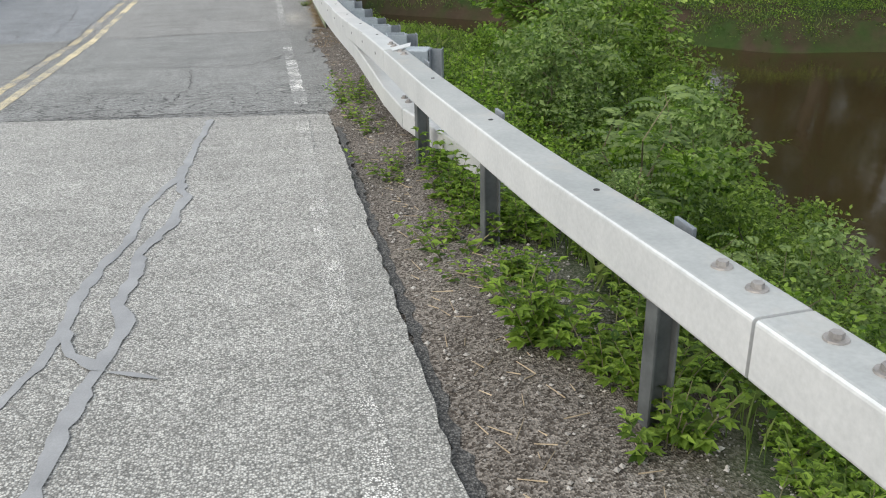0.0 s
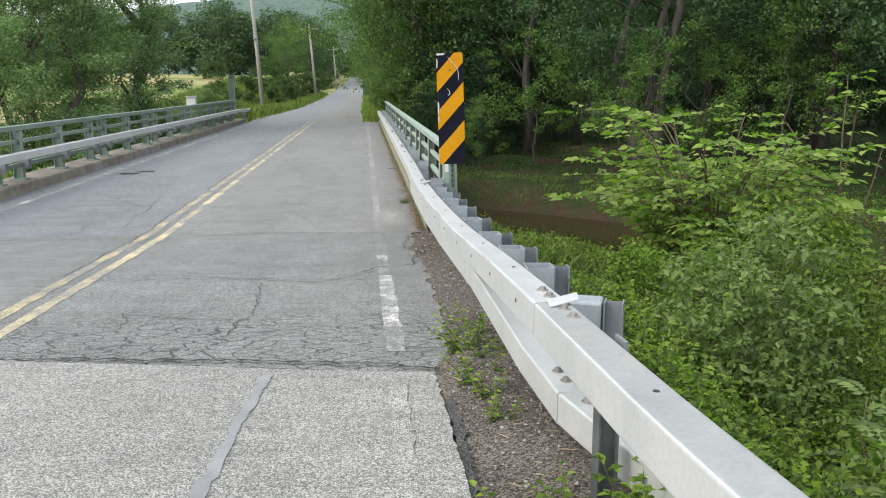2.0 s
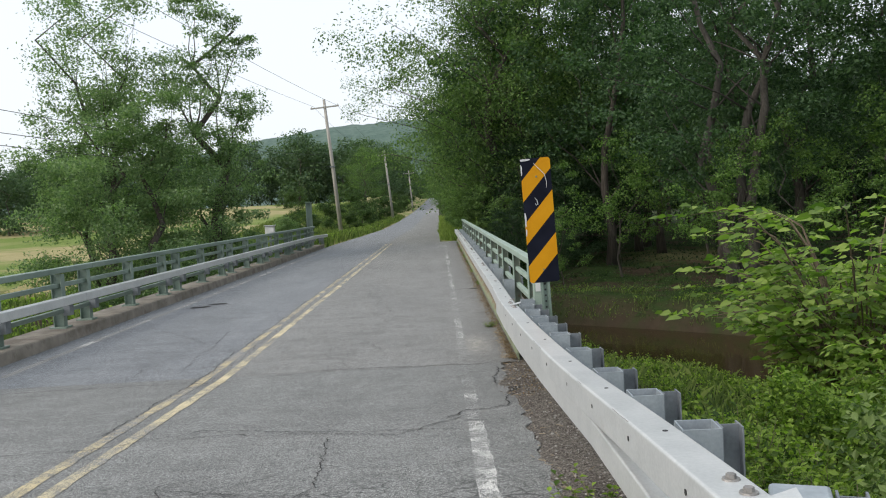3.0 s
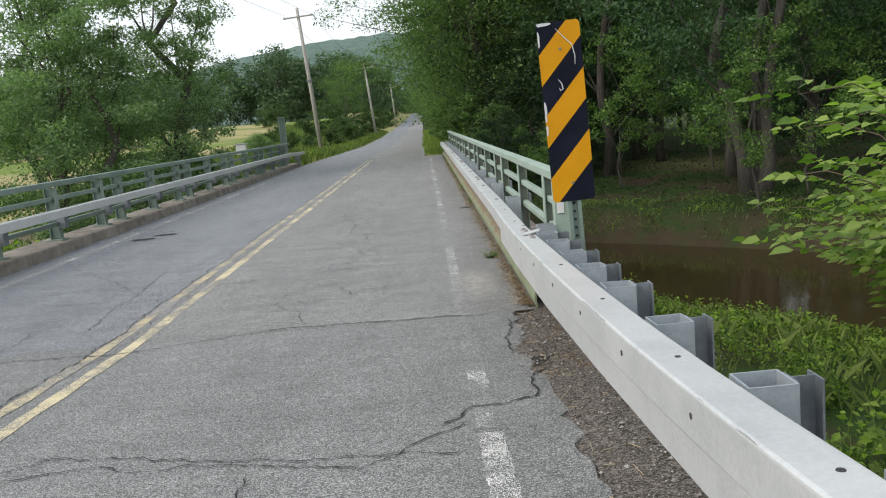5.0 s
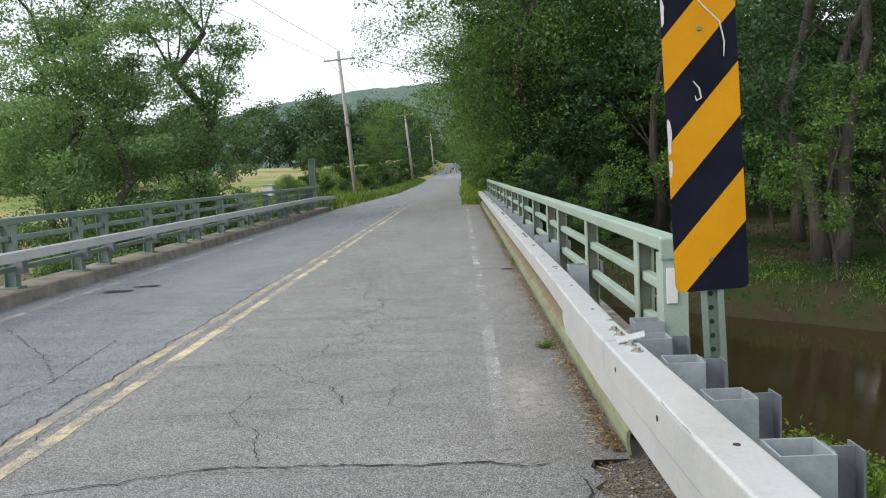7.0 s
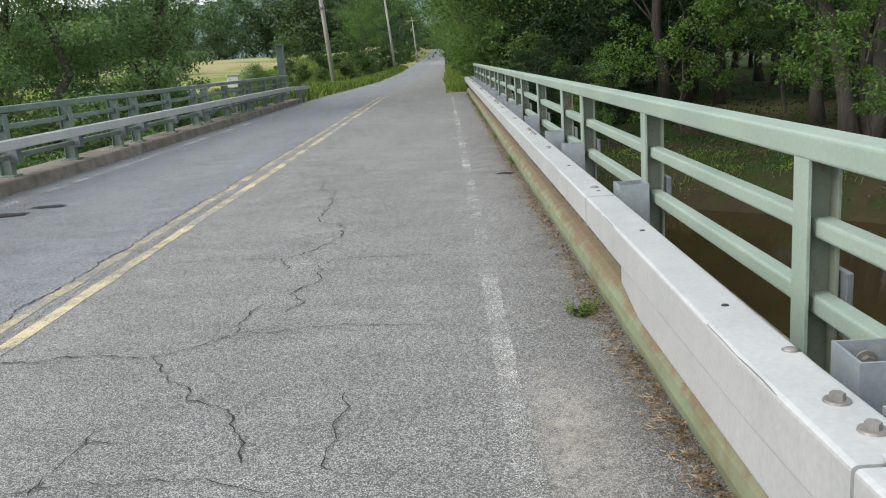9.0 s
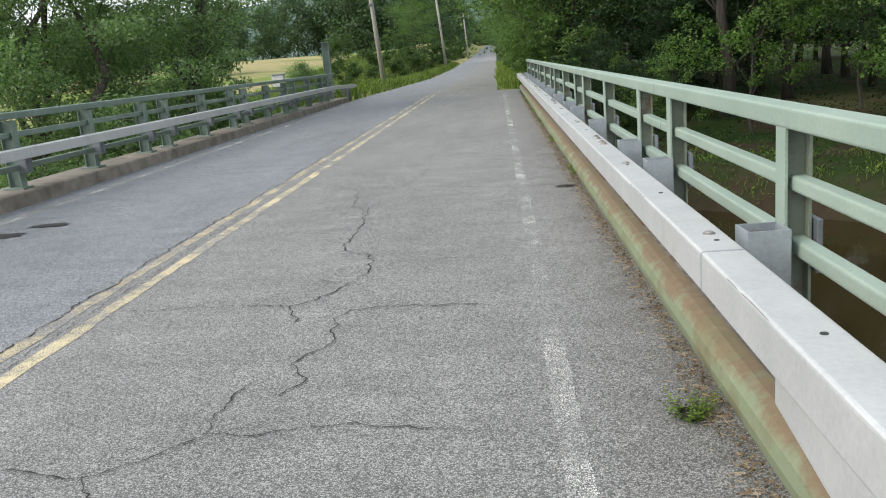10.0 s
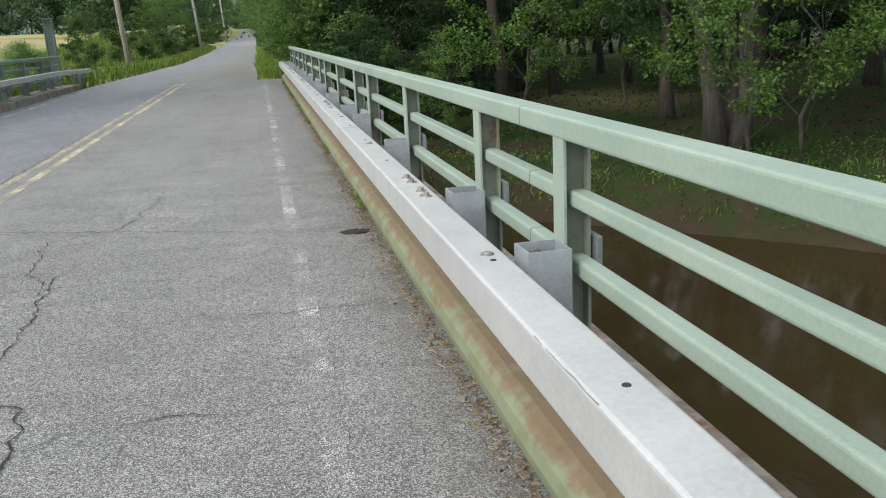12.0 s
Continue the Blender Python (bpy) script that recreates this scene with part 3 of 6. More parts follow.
def ribbon(points, width, lift, jag=0.03, step=0.06, seed=0, vary=0.5):
    """A thin ragged band on the road through control points."""
    rng = random.Random(seed)
    pts = []
    for (x0, y0), (x1, y1) in zip(points, points[1:]):
        n = max(1, int(math.hypot(x1 - x0, y1 - y0) / step))
        for k in range(n):
            pts.append((x0 + (x1 - x0) * k / n, y0 + (y1 - y0) * k / n))
    pts.append(points[-1])
    off = 0.0
    out = []
    for i, (x, y) in enumerate(pts):
        a, b = pts[max(i - 1, 0)], pts[min(i + 1, len(pts) - 1)]
        d = Vector((b[0] - a[0], b[1] - a[1])).normalized()
        off = 0.75 * off + rng.uniform(-jag, jag)
        out.append((x - d.y * off, y + d.x * off, -d.y, d.x, width * (1 + rng.uniform(-vary, vary)) / 2))
    out[0] = (*out[0][:4], 0.0015)
    out[-1] = (*out[-1][:4], 0.0015)
    bm = bmesh.new()
    rows = [(bm.verts.new((x + u * w, y + v * w, road_z(y + v * w) + lift)), bm.verts.new((x - u * w, y - v * w, road_z(y - v * w) + lift))) for x, y, u, v, w in out]
    for (a, b), (c, d) in zip(rows, rows[1:]):
        bm.faces.new((a, b, d, c))
    bmesh.ops.recalc_face_normals(bm, faces=bm.faces)
    for f in bm.faces:
        if f.normal.z < 0:
            f.normal_flip()
    return bm


def road_marks():
    # centre lines and edge lines
    for name, x, w in (("centre_line_right", -2.135, 0.1), ("centre_line_left", -2.35, 0.1)):
        strip(name, x, x + w, [SEAM + 0.35 + 0.2 * k for k in range(190)], 0.0035, M_YELLOW_LINE if w > 0.098 and x > -2.2 else M_YELLOW_WORN, "worn yellow centre line", "road marking", 0.012, seed=8)
    strip("edge_line_near", 0.441, 0.541, [-6 + 0.1 * k for k in range(113)], 0.0145, M_WHITE_FAINT, "almost worn away white edge line", "road marking", 0.012, seed=10)
    strip("edge_line_dash", 0.455, 0.575, [5.88 + 0.08 * k for k in range(33)], 0.0025, M_WHITE_GOOD, "chipped white edge line", "road marking", 0.01, seed=11)
    strip("edge_line_patch", 0.45, 0.565, [8.5 + 0.1 * k for k in range(28)], 0.0025, M_WHITE_OLD, "patchy white edge line on old asphalt", "road marking", 0.012, seed=15)
    strip("edge_line_deck", 0.462, 0.56, [11.5 + 0.1 * k for k in range(300)], 0.0035, M_WHITE_LINE, "patchy white edge line on the deck", "road marking", 0.012, seed=12)
    strip("edge_line_left", -4.95, -4.84, [12 + 0.2 * k for k in range(155)], 0.0035, M_WHITE_LINE, "patchy white edge line on the deck", "road marking", 0.012, seed=13)
    # tar seal bands
    for k, pts in enumerate(([(-0.22, 5.45), (-0.26, 4.6), (-0.29, 4.06), (-0.44, 3.22), (-0.46, 2.7), (-0.53, 2.4), (-0.58, 2.1), (-0.57, 1.75), (-0.62, 1.4), (-0.75, 0.8), (-0.9, 0.2)],
                             [(-0.31, 4.07), (-0.29, 3.5), (-0.24, 3.36), (-0.29, 2.88), (-0.4, 2.5), (-0.37, 2.2), (-0.4, 1.88), (-0.35, 1.7), (-0.38, 1.45), (-0.42, 1.1), (-0.45, 0.7), (-0.5, 0.1)],
                             [(-0.57, 1.7), (-0.51, 1.46), (-0.37, 1.3)], [(-0.36, 1.29), (-0.17, 1.2)])):
        tagged(part("tar_seal", ribbon(pts, (0.05, 0.058, 0.045, 0.03)[k], 0.0165 + 0.0016 * k, 0.008, 0.05, 20 + k, 0.35), M_SEALER), "smooth grey tar sealing a crack in the road", "crack seal", kind="structure")
    cracks = [
        ([(-1.9, 5.86), (-0.6, 5.76), (0.5, 5.55), (0.8, 5.42)], 0.03),
        ([(-5.2, 10.9), (-3.2, 11.0), (-2.2, 10.93), (-1.1, 11.3), (0.0, 11.35), (0.7, 11.22)], 0.016),
        ([(-3.5, 8.0), (-2.2, 8.2), (-1.57, 8.6), (-0.65, 8.35), (0.4, 8.2)], 0.011),
        ([(-0.54, 8.15), (-0.53, 7.7), (-0.5, 6.9), (-0.62, 6.3)], 0.009),
        ([(-1.5, 7.05), (-0.67, 6.77), (-0.09, 6.76)], 0.009),
        ([(-1.0, 7.3), (-1.44, 7.1), (-1.3, 6.45)], 0.008),
        ([(-2.0, 13.75), (-1.46, 13.79), (-1.2, 13.72), (-0.98, 13.86), (-0.87, 14.04), (-0.86, 14.35), (-0.85, 14.6)], 0.010),
        ([(-0.87, 14.03), (-0.51, 14.03), (-0.25, 14.04), (0.16, 13.92)], 0.008),
        ([(-1.2, 13.72), (-1.17, 13.59), (-0.9, 13.28), (-0.84, 13.13), (-0.62, 13.0), (-0.47, 12.5)], 0.009),
        ([(-0.7, 14.38), (-0.61, 14.56), (-0.7, 14.76), (-0.57, 15.05), (-0.62, 15.45), (-0.56, 15.6), (-0.21, 15.6), (0.22, 15.53)], 0.010),
        ([(-2.0, 15.84), (-1.27, 15.79), (-0.9, 15.72)], 0.007),
        ([(-0.85, 15.4), (-0.9, 15.72), (-0.66, 16.12), (-0.54, 16.55), (-0.66, 16.94), (-0.88, 17.19), (-0.89, 17.8), (-0.93, 18.45), (-0.92, 19.0)], 0.010),
        ([(-0.54, 16.55), (-0.2, 16.69), (0.18, 16.64)], 0.007),
        ([(-1.33, 18.72), (-0.65, 18.74), (0.07, 18.66)], 0.008),
        ([(-1.72, 20.54), (-0.66, 20.18), (0.12, 19.79), (0.92, 19.64)], 0.010),
        ([(-0.79, 11.43), (-0.89, 11.92), (-1.17, 12.3), (-1.14, 12.87)], 0.007),
        ([(-2.7, 11.92), (-2.85, 12.75), (-2.8, 13.38), (-2.99, 15.04)], 0.010),
        ([(-4.6, 16.0), (-3.9, 15.2), (-3.2, 14.2), (-2.8, 13.4)], 0.009),
        ([(0.3, 8.6), (0.47, 8.84), (0.78, 8.94), (0.8, 9.3), (0.97, 9.56), (0.96, 9.84)], 0.017),
        ([(0.83, 11.06), (0.77, 10.4), (0.77, 9.89)], 0.014),
        ([(-0.17, 13.1), (-0.14, 12.4)], 0.006),
        ([(-2.37, 8.6), (-2.365, 12), (-2.37, 16), (-2.36, 21), (-2.37, 28)], 0.014),
        ([(-2.19, 10.6), (-2.18, 14), (-2.19, 19)], 0.006),
        ([(-5.0, 13.1), (-4.1, 13.5), (-3.3, 13.2), (-2.5, 13.5)], 0.008),
        ([(-1.7, 12.3), (-1.0, 12.45), (-0.3, 12.3)], 0.006),
        ([(-0.1, 17.9), (0.4, 17.8), (0.95, 17.85)], 0.006),
        ([(-0.89, 16.37), (-0.73, 16.2), (-0.64, 16.09)], 0.006),
        ([(-0.91, 18.54), (-1.16, 19.25), (-1.2, 20.0), (-0.75, 20.3), (-0.6, 21.46), (-0.58, 22.1)], 0.008),
        ([(-1.13, 12.73), (-0.93, 12.73)], 0.006),
        ([(-1.72, 8.34), (-1.3, 8.45), (-1.12, 8.3), (-0.88, 8.35), (-0.48, 8.25), (-0.07, 8.12), (0.23, 8.4), (0.42, 8.64)], 0.010),
        ([(-3.18, 11.29), (-3.25, 12.05), (-2.86, 12.33)], 0.009),
        ([(-4.1, 9.6), (-3.3, 9.4), (-2.7, 9.55)], 0.010),
        ([(-1.0, 7.0), (-0.5, 7.38), (0.1, 7.2), (0.42, 7.35)], 0.007),
    ]
    for k, (pts, w) in enumerate(cracks):
        tagged(part("road_crack", ribbon(pts, 0.7 * w, 0.0072 if pts[0][1] > 5.9 else 0.017, 0.022, 0.04, 40 + k, 0.7), M_CRACK), "dark crack running through the asphalt", "crack", kind="structure")
    # crumbled tar edge, with the shadow of the drop painted into its dark colour
    for x, w, k in ((0.745, 0.05, 1),):
        tagged(part("road_edge", ribbon([(x, -6), (x + 0.01, -1), (x, 2), (x, 4.2), (x + 0.03, 5.3)], w, -0.006, 0.006, 0.05, 70 + k, 0.6), M_TAR), "crumbling tar along the road's edge, darkened with the edge's shadow", "road edge", kind="structure")
    # potholes: shallow dark dishes with a broken rim
    for k, (x, y, rx, ry) in enumerate(((-4.45, 18.75, 0.26, 0.13), (-4.2, 19.2, 0.24, 0.10), (0.95, 14.0, 0.05, 0.06), (0.93, 19.5, 0.12, 0.08), (0.93, 9.62, 0.08, 0.14))):
        rng = random.Random(90 + k)
        bm = bmesh.new()
        rim = []
        for a in range(22):
            r = rng.uniform(0.65, 1.15)
            rim.append(bm.verts.new((x + rx * r * math.cos(a * math.pi / 11), y + ry * r * math.sin(a * math.pi / 11), road_z(y) + 0.009)))
        bm.faces.new(rim)
        tagged(part("pothole", bm, M_CRACK), "shallow pothole with a broken dark rim", "pothole", kind="structure")


road_marks()

# ---------------- guide rail beside the road ----------------
BEAM_X = [(-4, 1.65), (-0.4, 1.37), (0.4, 1.305), (1.3, 1.23), (2.3, 1.17), (2.9, 1.14), (4.4, 1.115), (5.5, 1.10), (7.0, 1.08), (7.8, 1.055), (9.4, 1.025), (11.5, 1.02), (14, 1.055), (50, 1.06)]
BEAM_Z = [(-4, 1.20), (0.4, 1.05), (1.3, 1.01), (2.3, 0.98), (2.9, 0.96), (4.4, 0.90), (5.5, 0.84), (7.0, 0.74), (8.0, 0.71), (9.5, 0.68), (11.5, 0.64), (14, 0.622), (50, 0.622)]


def bx(y):
    return bent(y, BEAM_X)


def bz(y):
    return bent(y, BEAM_Z)


def hex_bolt(r=0.016, h=0.013):
    """A washer and a hexagonal head, standing on z = 0."""
    bm = bmesh.new()
    bmesh.ops.create_cone(bm, cap_ends=True, segments=16, radius1=r * 1.7, radius2=r * 1.6, depth=0.005, matrix=Matrix.Translation((0, 0, 0.0025)))
    bmesh.ops.create_cone(bm, cap_ends=True, segments=6, radius1=r, radius2=r * 0.93, depth=h, matrix=Matrix.Translation((0, 0, 0.005 + h / 2)))
    return bm


def hole_disc(r=0.011):
    """The rim and dark bottom of a drilled hole."""
    bm = bmesh.new()
    bmesh.ops.create_cone(bm, cap_ends=True, segments=14, radius1=r, radius2=r * 0.9, depth=0.003)
    return bm


def dome_bolt(r=0.024):
    """A low round bolt head, standing on z = 0."""
    bm = bmesh.new()
    bmesh.ops.create_cone(bm, cap_ends=True, segments=16, radius1=r, radius2=r * 0.92, depth=0.004, matrix=Matrix.Translation((0, 0, 0.002)))
    bmesh.ops.create_cone(bm, cap_ends=True, segments=16, radius1=r * 0.92, radius2=r * 0.45, depth=0.006, matrix=Matrix.Translation((0, 0, 0.007)))
    return bm


DOME = data_of("bolt", dome_bolt(), M_BOLT, True)
BOLT, HOLE = data_of("bolt", hex_bolt(), M_BOLT), data_of("hole", hole_disc(), M_HOLE)
SPLICES = [-3.2, -0.02, 4.25, 11.02, 17.66, 23.2, 28.7, 34.2, 41.0]


def guide_rail():
    for n, (a, b) in enumerate(zip(SPLICES, SPLICES[1:])):
        beam = thing("guide_rail_beam", "white-grey galvanised box beam guide rail along the road", "guide rail", "box beams of the guide rail")
        ys = [a + 0.006 + (b - a - 0.012) * k / 14 for k in range(15)]
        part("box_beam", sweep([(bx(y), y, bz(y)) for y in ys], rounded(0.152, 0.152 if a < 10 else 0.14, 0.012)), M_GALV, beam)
        # upward faces of the near beams get a darker, greyer zinc
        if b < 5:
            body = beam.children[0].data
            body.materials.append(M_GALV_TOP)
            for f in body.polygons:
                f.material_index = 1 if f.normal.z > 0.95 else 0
        chips = random.Random(300 + n)
        y = a + chips.uniform(0.3, 1.2)
        while a > 3 and y < b - 1.0:
            ln = chips.uniform(0.05, 0.5)
            wob = [chips.uniform(-0.003, 0.002) for k in range(7)]
            part("edge_scuff", sweep([(bx(y + ln * k / 6) - 0.0725, y + ln * k / 6, bz(y + ln * k / 6) - 0.0025 + wob[k]) for k in range(7)], rounded(0.0028, 0.0035, 0.001, 1)), M_BOLT, beam, "dark chipped edge")
            y += ln + chips.uniform(0.3, 1.6)
        for y in [a + 0.13, a + 0.27, b - 0.13, b - 0.27]:
            child("bolt", BOLT, beam, pose(bx(y) + 0.02, y, bz(y), 0, 0, 17 * y), "hexagonal steel bolt")
        y = a + 0.95
        while y < b - 0.6:
            child("hole", HOLE, beam, pose(bx(y) + 0.015, y, bz(y) + 0.001), "drilled hole")
            y += 1.06
        if a > 10:
            seam = a + 2.9
            part("weld_seam", sweep([(bx(y), y, bz(y) + 0.0012) for y in (seam, seam + 0.012)], rounded(0.1545, 0.1425, 0.012)), M_GALV_MID, beam, "thin grey seam round the beam")
        if 4 < a < 10:
            y = a + 0.4
            while y < b - 0.2:
                child("bolt", HOLE, beam, pose(bx(y) - 0.077, y, bz(y) - 0.07, 0, 90, 0), "dark bolt hole in the face")
                y += 0.76
    # plate between the ends of two beams
    for y in SPLICES[2:4]:
        plate = thing("splice_plate", "bright cut steel plate over a rail joint", "plate")
        bm = bmesh.new()
        v = [bm.verts.new(p) for p in ((bx(y) - 0.03, y - 0.10, bz(y) + 0.004), (bx(y) + 0.10, y - 0.05, bz(y) + 0.02), (bx(y) + 0.12, y + 0.06, bz(y) + 0.024), (bx(y) - 0.02, y + 0.02, bz(y) + 0.004))]
        f = bm.faces.new(v)
        r = bmesh.ops.extrude_face_region(bm, geom=[f])
        bmesh.ops.translate(bm, verts=[g for g in r["geom"] if isinstance(g, bmesh.types.BMVert)], vec=(0, 0, 0.005))
        bmesh.ops.recalc_face_normals(bm, faces=bm.faces)
        part("plate", bm, M_GALV, plate)


RUB = [(1.68, 2.4, 0.52), (1.53, 2.9, 0.515), (1.40, 3.4, 0.51), (1.225, 4.25, 0.508), (1.18, 4.9, 0.525), (1.155, 5.6, 0.555), (1.13, 6.5, 0.58), (1.09, 7.4, 0.578), (1.065, 8.3, 0.56), (1.04, 9.6, 0.54), (1.035, 11.4, 0.515), (1.05, 12.75, 0.50), (1.09, 13.25, 0.50)]


def rub_rail():
    rail = thing("rub_rail", "lower galvanised box beam bent back behind the posts", "guide rail")
    part("box_beam", sweep(RUB[3:], rounded(0.15, 0.148, 0.012)), M_GALV, rail)
    part("bent_end", sweep(RUB[:4], rounded(0.148, 0.146, 0.012)), M_GALV, rail)
    for y, x, z in ((4.12, 1.25, 0.509), (4.38, 1.22, 0.511), (4.5, 1.21, 0.515)):
        child("bolt", BOLT, rail, pose(x, y, z), "hexagonal steel bolt")


def upright(outline, z0, z1):
    """A closed outline of (x, y) carried up from z0 to z1."""
    bm = bmesh.new()
    low = [bm.verts.new((x, y, z0)) for x, y in outline]
    high = [bm.verts.new((x, y, z1)) for x, y in outline]
    n = len(outline)
    for k in range(n):
        bm.faces.new((low[k], low[(k + 1) % n], high[(k + 1) % n], high[k]))
    bm.faces.new(low[::-1])
    bm.faces.new(high)
    bmesh.ops.recalc_face_normals(bm, faces=bm.faces)
    return bm


def i_section(depth, width, flange, web, z0, z1):
    """An upright I beam: flanges face along x, depth along x."""
    d, w, f, h = depth / 2, width / 2, depth / 2 - flange, web / 2
    return upright([(-d, -w), (-f, -w), (-f, -h), (f, -h), (f, -w), (d, -w), (d, w), (f, w), (f, h), (-f, h), (-f, w), (-d, w)], z0, z1)


def rail_posts():
    for y in (-2.8, -1.1, 0.55, 2.12, 3.62):
        top = bz(y) - 0.152
        low = land_at(bx(y), y) - 0.15
        post = thing("rail_post", "dark weathered steel I-beam post under the guide rail", "post", "posts of the guide rail", at=pose(bx(y) + 0.055, y, 0, 0, 0, 4))
        part("post_shaft", i_section(0.076, 0.065, 0.007, 0.006, low, top + 0.0), M_POST, post)
        part("shelf_angle", boxed(0.036, 0.05, -0.05, 0.05, top - 0.03, top + 0.16, bevel=0.003), M_GALV_DARK, post, "steel bracket behind the beam")
        child("bolt", BOLT, post, pose(-0.04, 0.015, top - 0.05, 0, -90, 0), "hexagonal steel bolt")


def open_tube(w, h, t):
    """An upright square tube, open at both ends, top at z = 0."""
    bm = bmesh.new()
    rows = []
    for half, z in ((w / 2, -h), (w / 2, 0), (w / 2 - t, 0), (w / 2 - t, -h)):
        rows.append([bm.verts.new((sx * half, sy * half, z)) for sx, sy in ((-1, -1), (1, -1), (1, 1), (-1, 1))])
    for r0, r1 in zip(rows, rows[1:] + rows[:1]):
        for k in range(4):
            bm.faces.new((r0[k], r0[(k + 1) % 4], r1[(k + 1) % 4], r1[k]))
    bmesh.ops.recalc_face_normals(bm, faces=bm.faces)
    return bm


TUBE = data_of("spacer_tube", open_tube(0.152, 0.27, 0.007), M_GALV_MID)


def spacers():
    for k, y in enumerate([5.33, 6.16, 7.03, 7.93, 8.78, 9.43, 10.03, 10.63, 11.18]):
        z = bz(y) - 0.025
        low = land_at(bx(y) + 0.3, y) - 0.15
        sp = thing("spacer_block", "galvanised open box spacer on a dark steel post", "post", "spacer blocks of the guide rail", at=pose(bx(y) + 0.076 + 0.115, y + 0.05, z, 0, 0, (k * 37 % 7) - 3))
        child("spacer_tube", TUBE, sp)
        part("post_shaft", i_section(0.085, 0.10, 0.007, 0.006, low - z, -0.005), M_GALV_DARK, sp).location = (0.125, 0.01, 0)
        child("bolt", BOLT, sp, pose(0.066, 0, -0.06, 0, -90, 0), "hexagonal steel bolt")
    y = 4.4
    end = thing("spacer_block", "dark slanted steel spacer plate behind the rail joint", "post", "spacer blocks of the guide rail", at=pose(bx(y) + 0.2, y, bz(y) - 0.03, 0, 0, -20))
    part("plate", boxed(-0.11, 0.06, -0.02, 0.12, -0.24, 0.0, bevel=0.012), M_GALV_MID, end)
    part("post_shaft", i_section(0.085, 0.10, 0.007, 0.006, -0.95, 0.0), M_GALV_DARK, end).location = (0.11, 0.03, 0)


guide_rail()
rub_rail()
rail_posts()
spacers()


# ---------------- bridge railings ----------------
def kerb_right():
    kerb = thing("steel_kerb", "pale green steel kerb facing, rusted along the top", "kerb", kind="structure")
    prof = [(0.0, 0.0), (-0.015, 0.06), (-0.01, 0.115), (0.015, 0.15), (0.05, 0.165), (0.10, 0.165), (0.10, 0.15), (0.06, 0.15), (0.03, 0.137), (0.008, 0.108), (0.003, 0.06), (0.012, 0.0)]
    part("kerb_face", sweep([(KERB_R, DECK0 + 0.35 * k, 0.0) for k in range(91)], prof), M_KERB_FACE, kerb)
    part("kerb_bed", boxed(1.20, 1.64, DECK0 + 0.35, DECK1, -0.03, 0.15, bevel=0.01), M_GRAVEL_BED, kerb, "gritty concrete behind the kerb")


M_GRAVEL_BED = grainy("gritty_concrete", (0.12, 0.105, 0.09), (0.30, 0.27, 0.24), 8, 60, 0.95, 0.0, 0.9, (0.16, 0.08, 0.04), (0.52, 0.62), 3.0)
kerb_right()
RAIL_YS = [12.21]
while RAIL_YS[-1] < 39.5:
    RAIL_YS.append(RAIL_YS[-1] + (2.03, 2.08, 1.13)[(len(RAIL_YS) - 1) % 3])


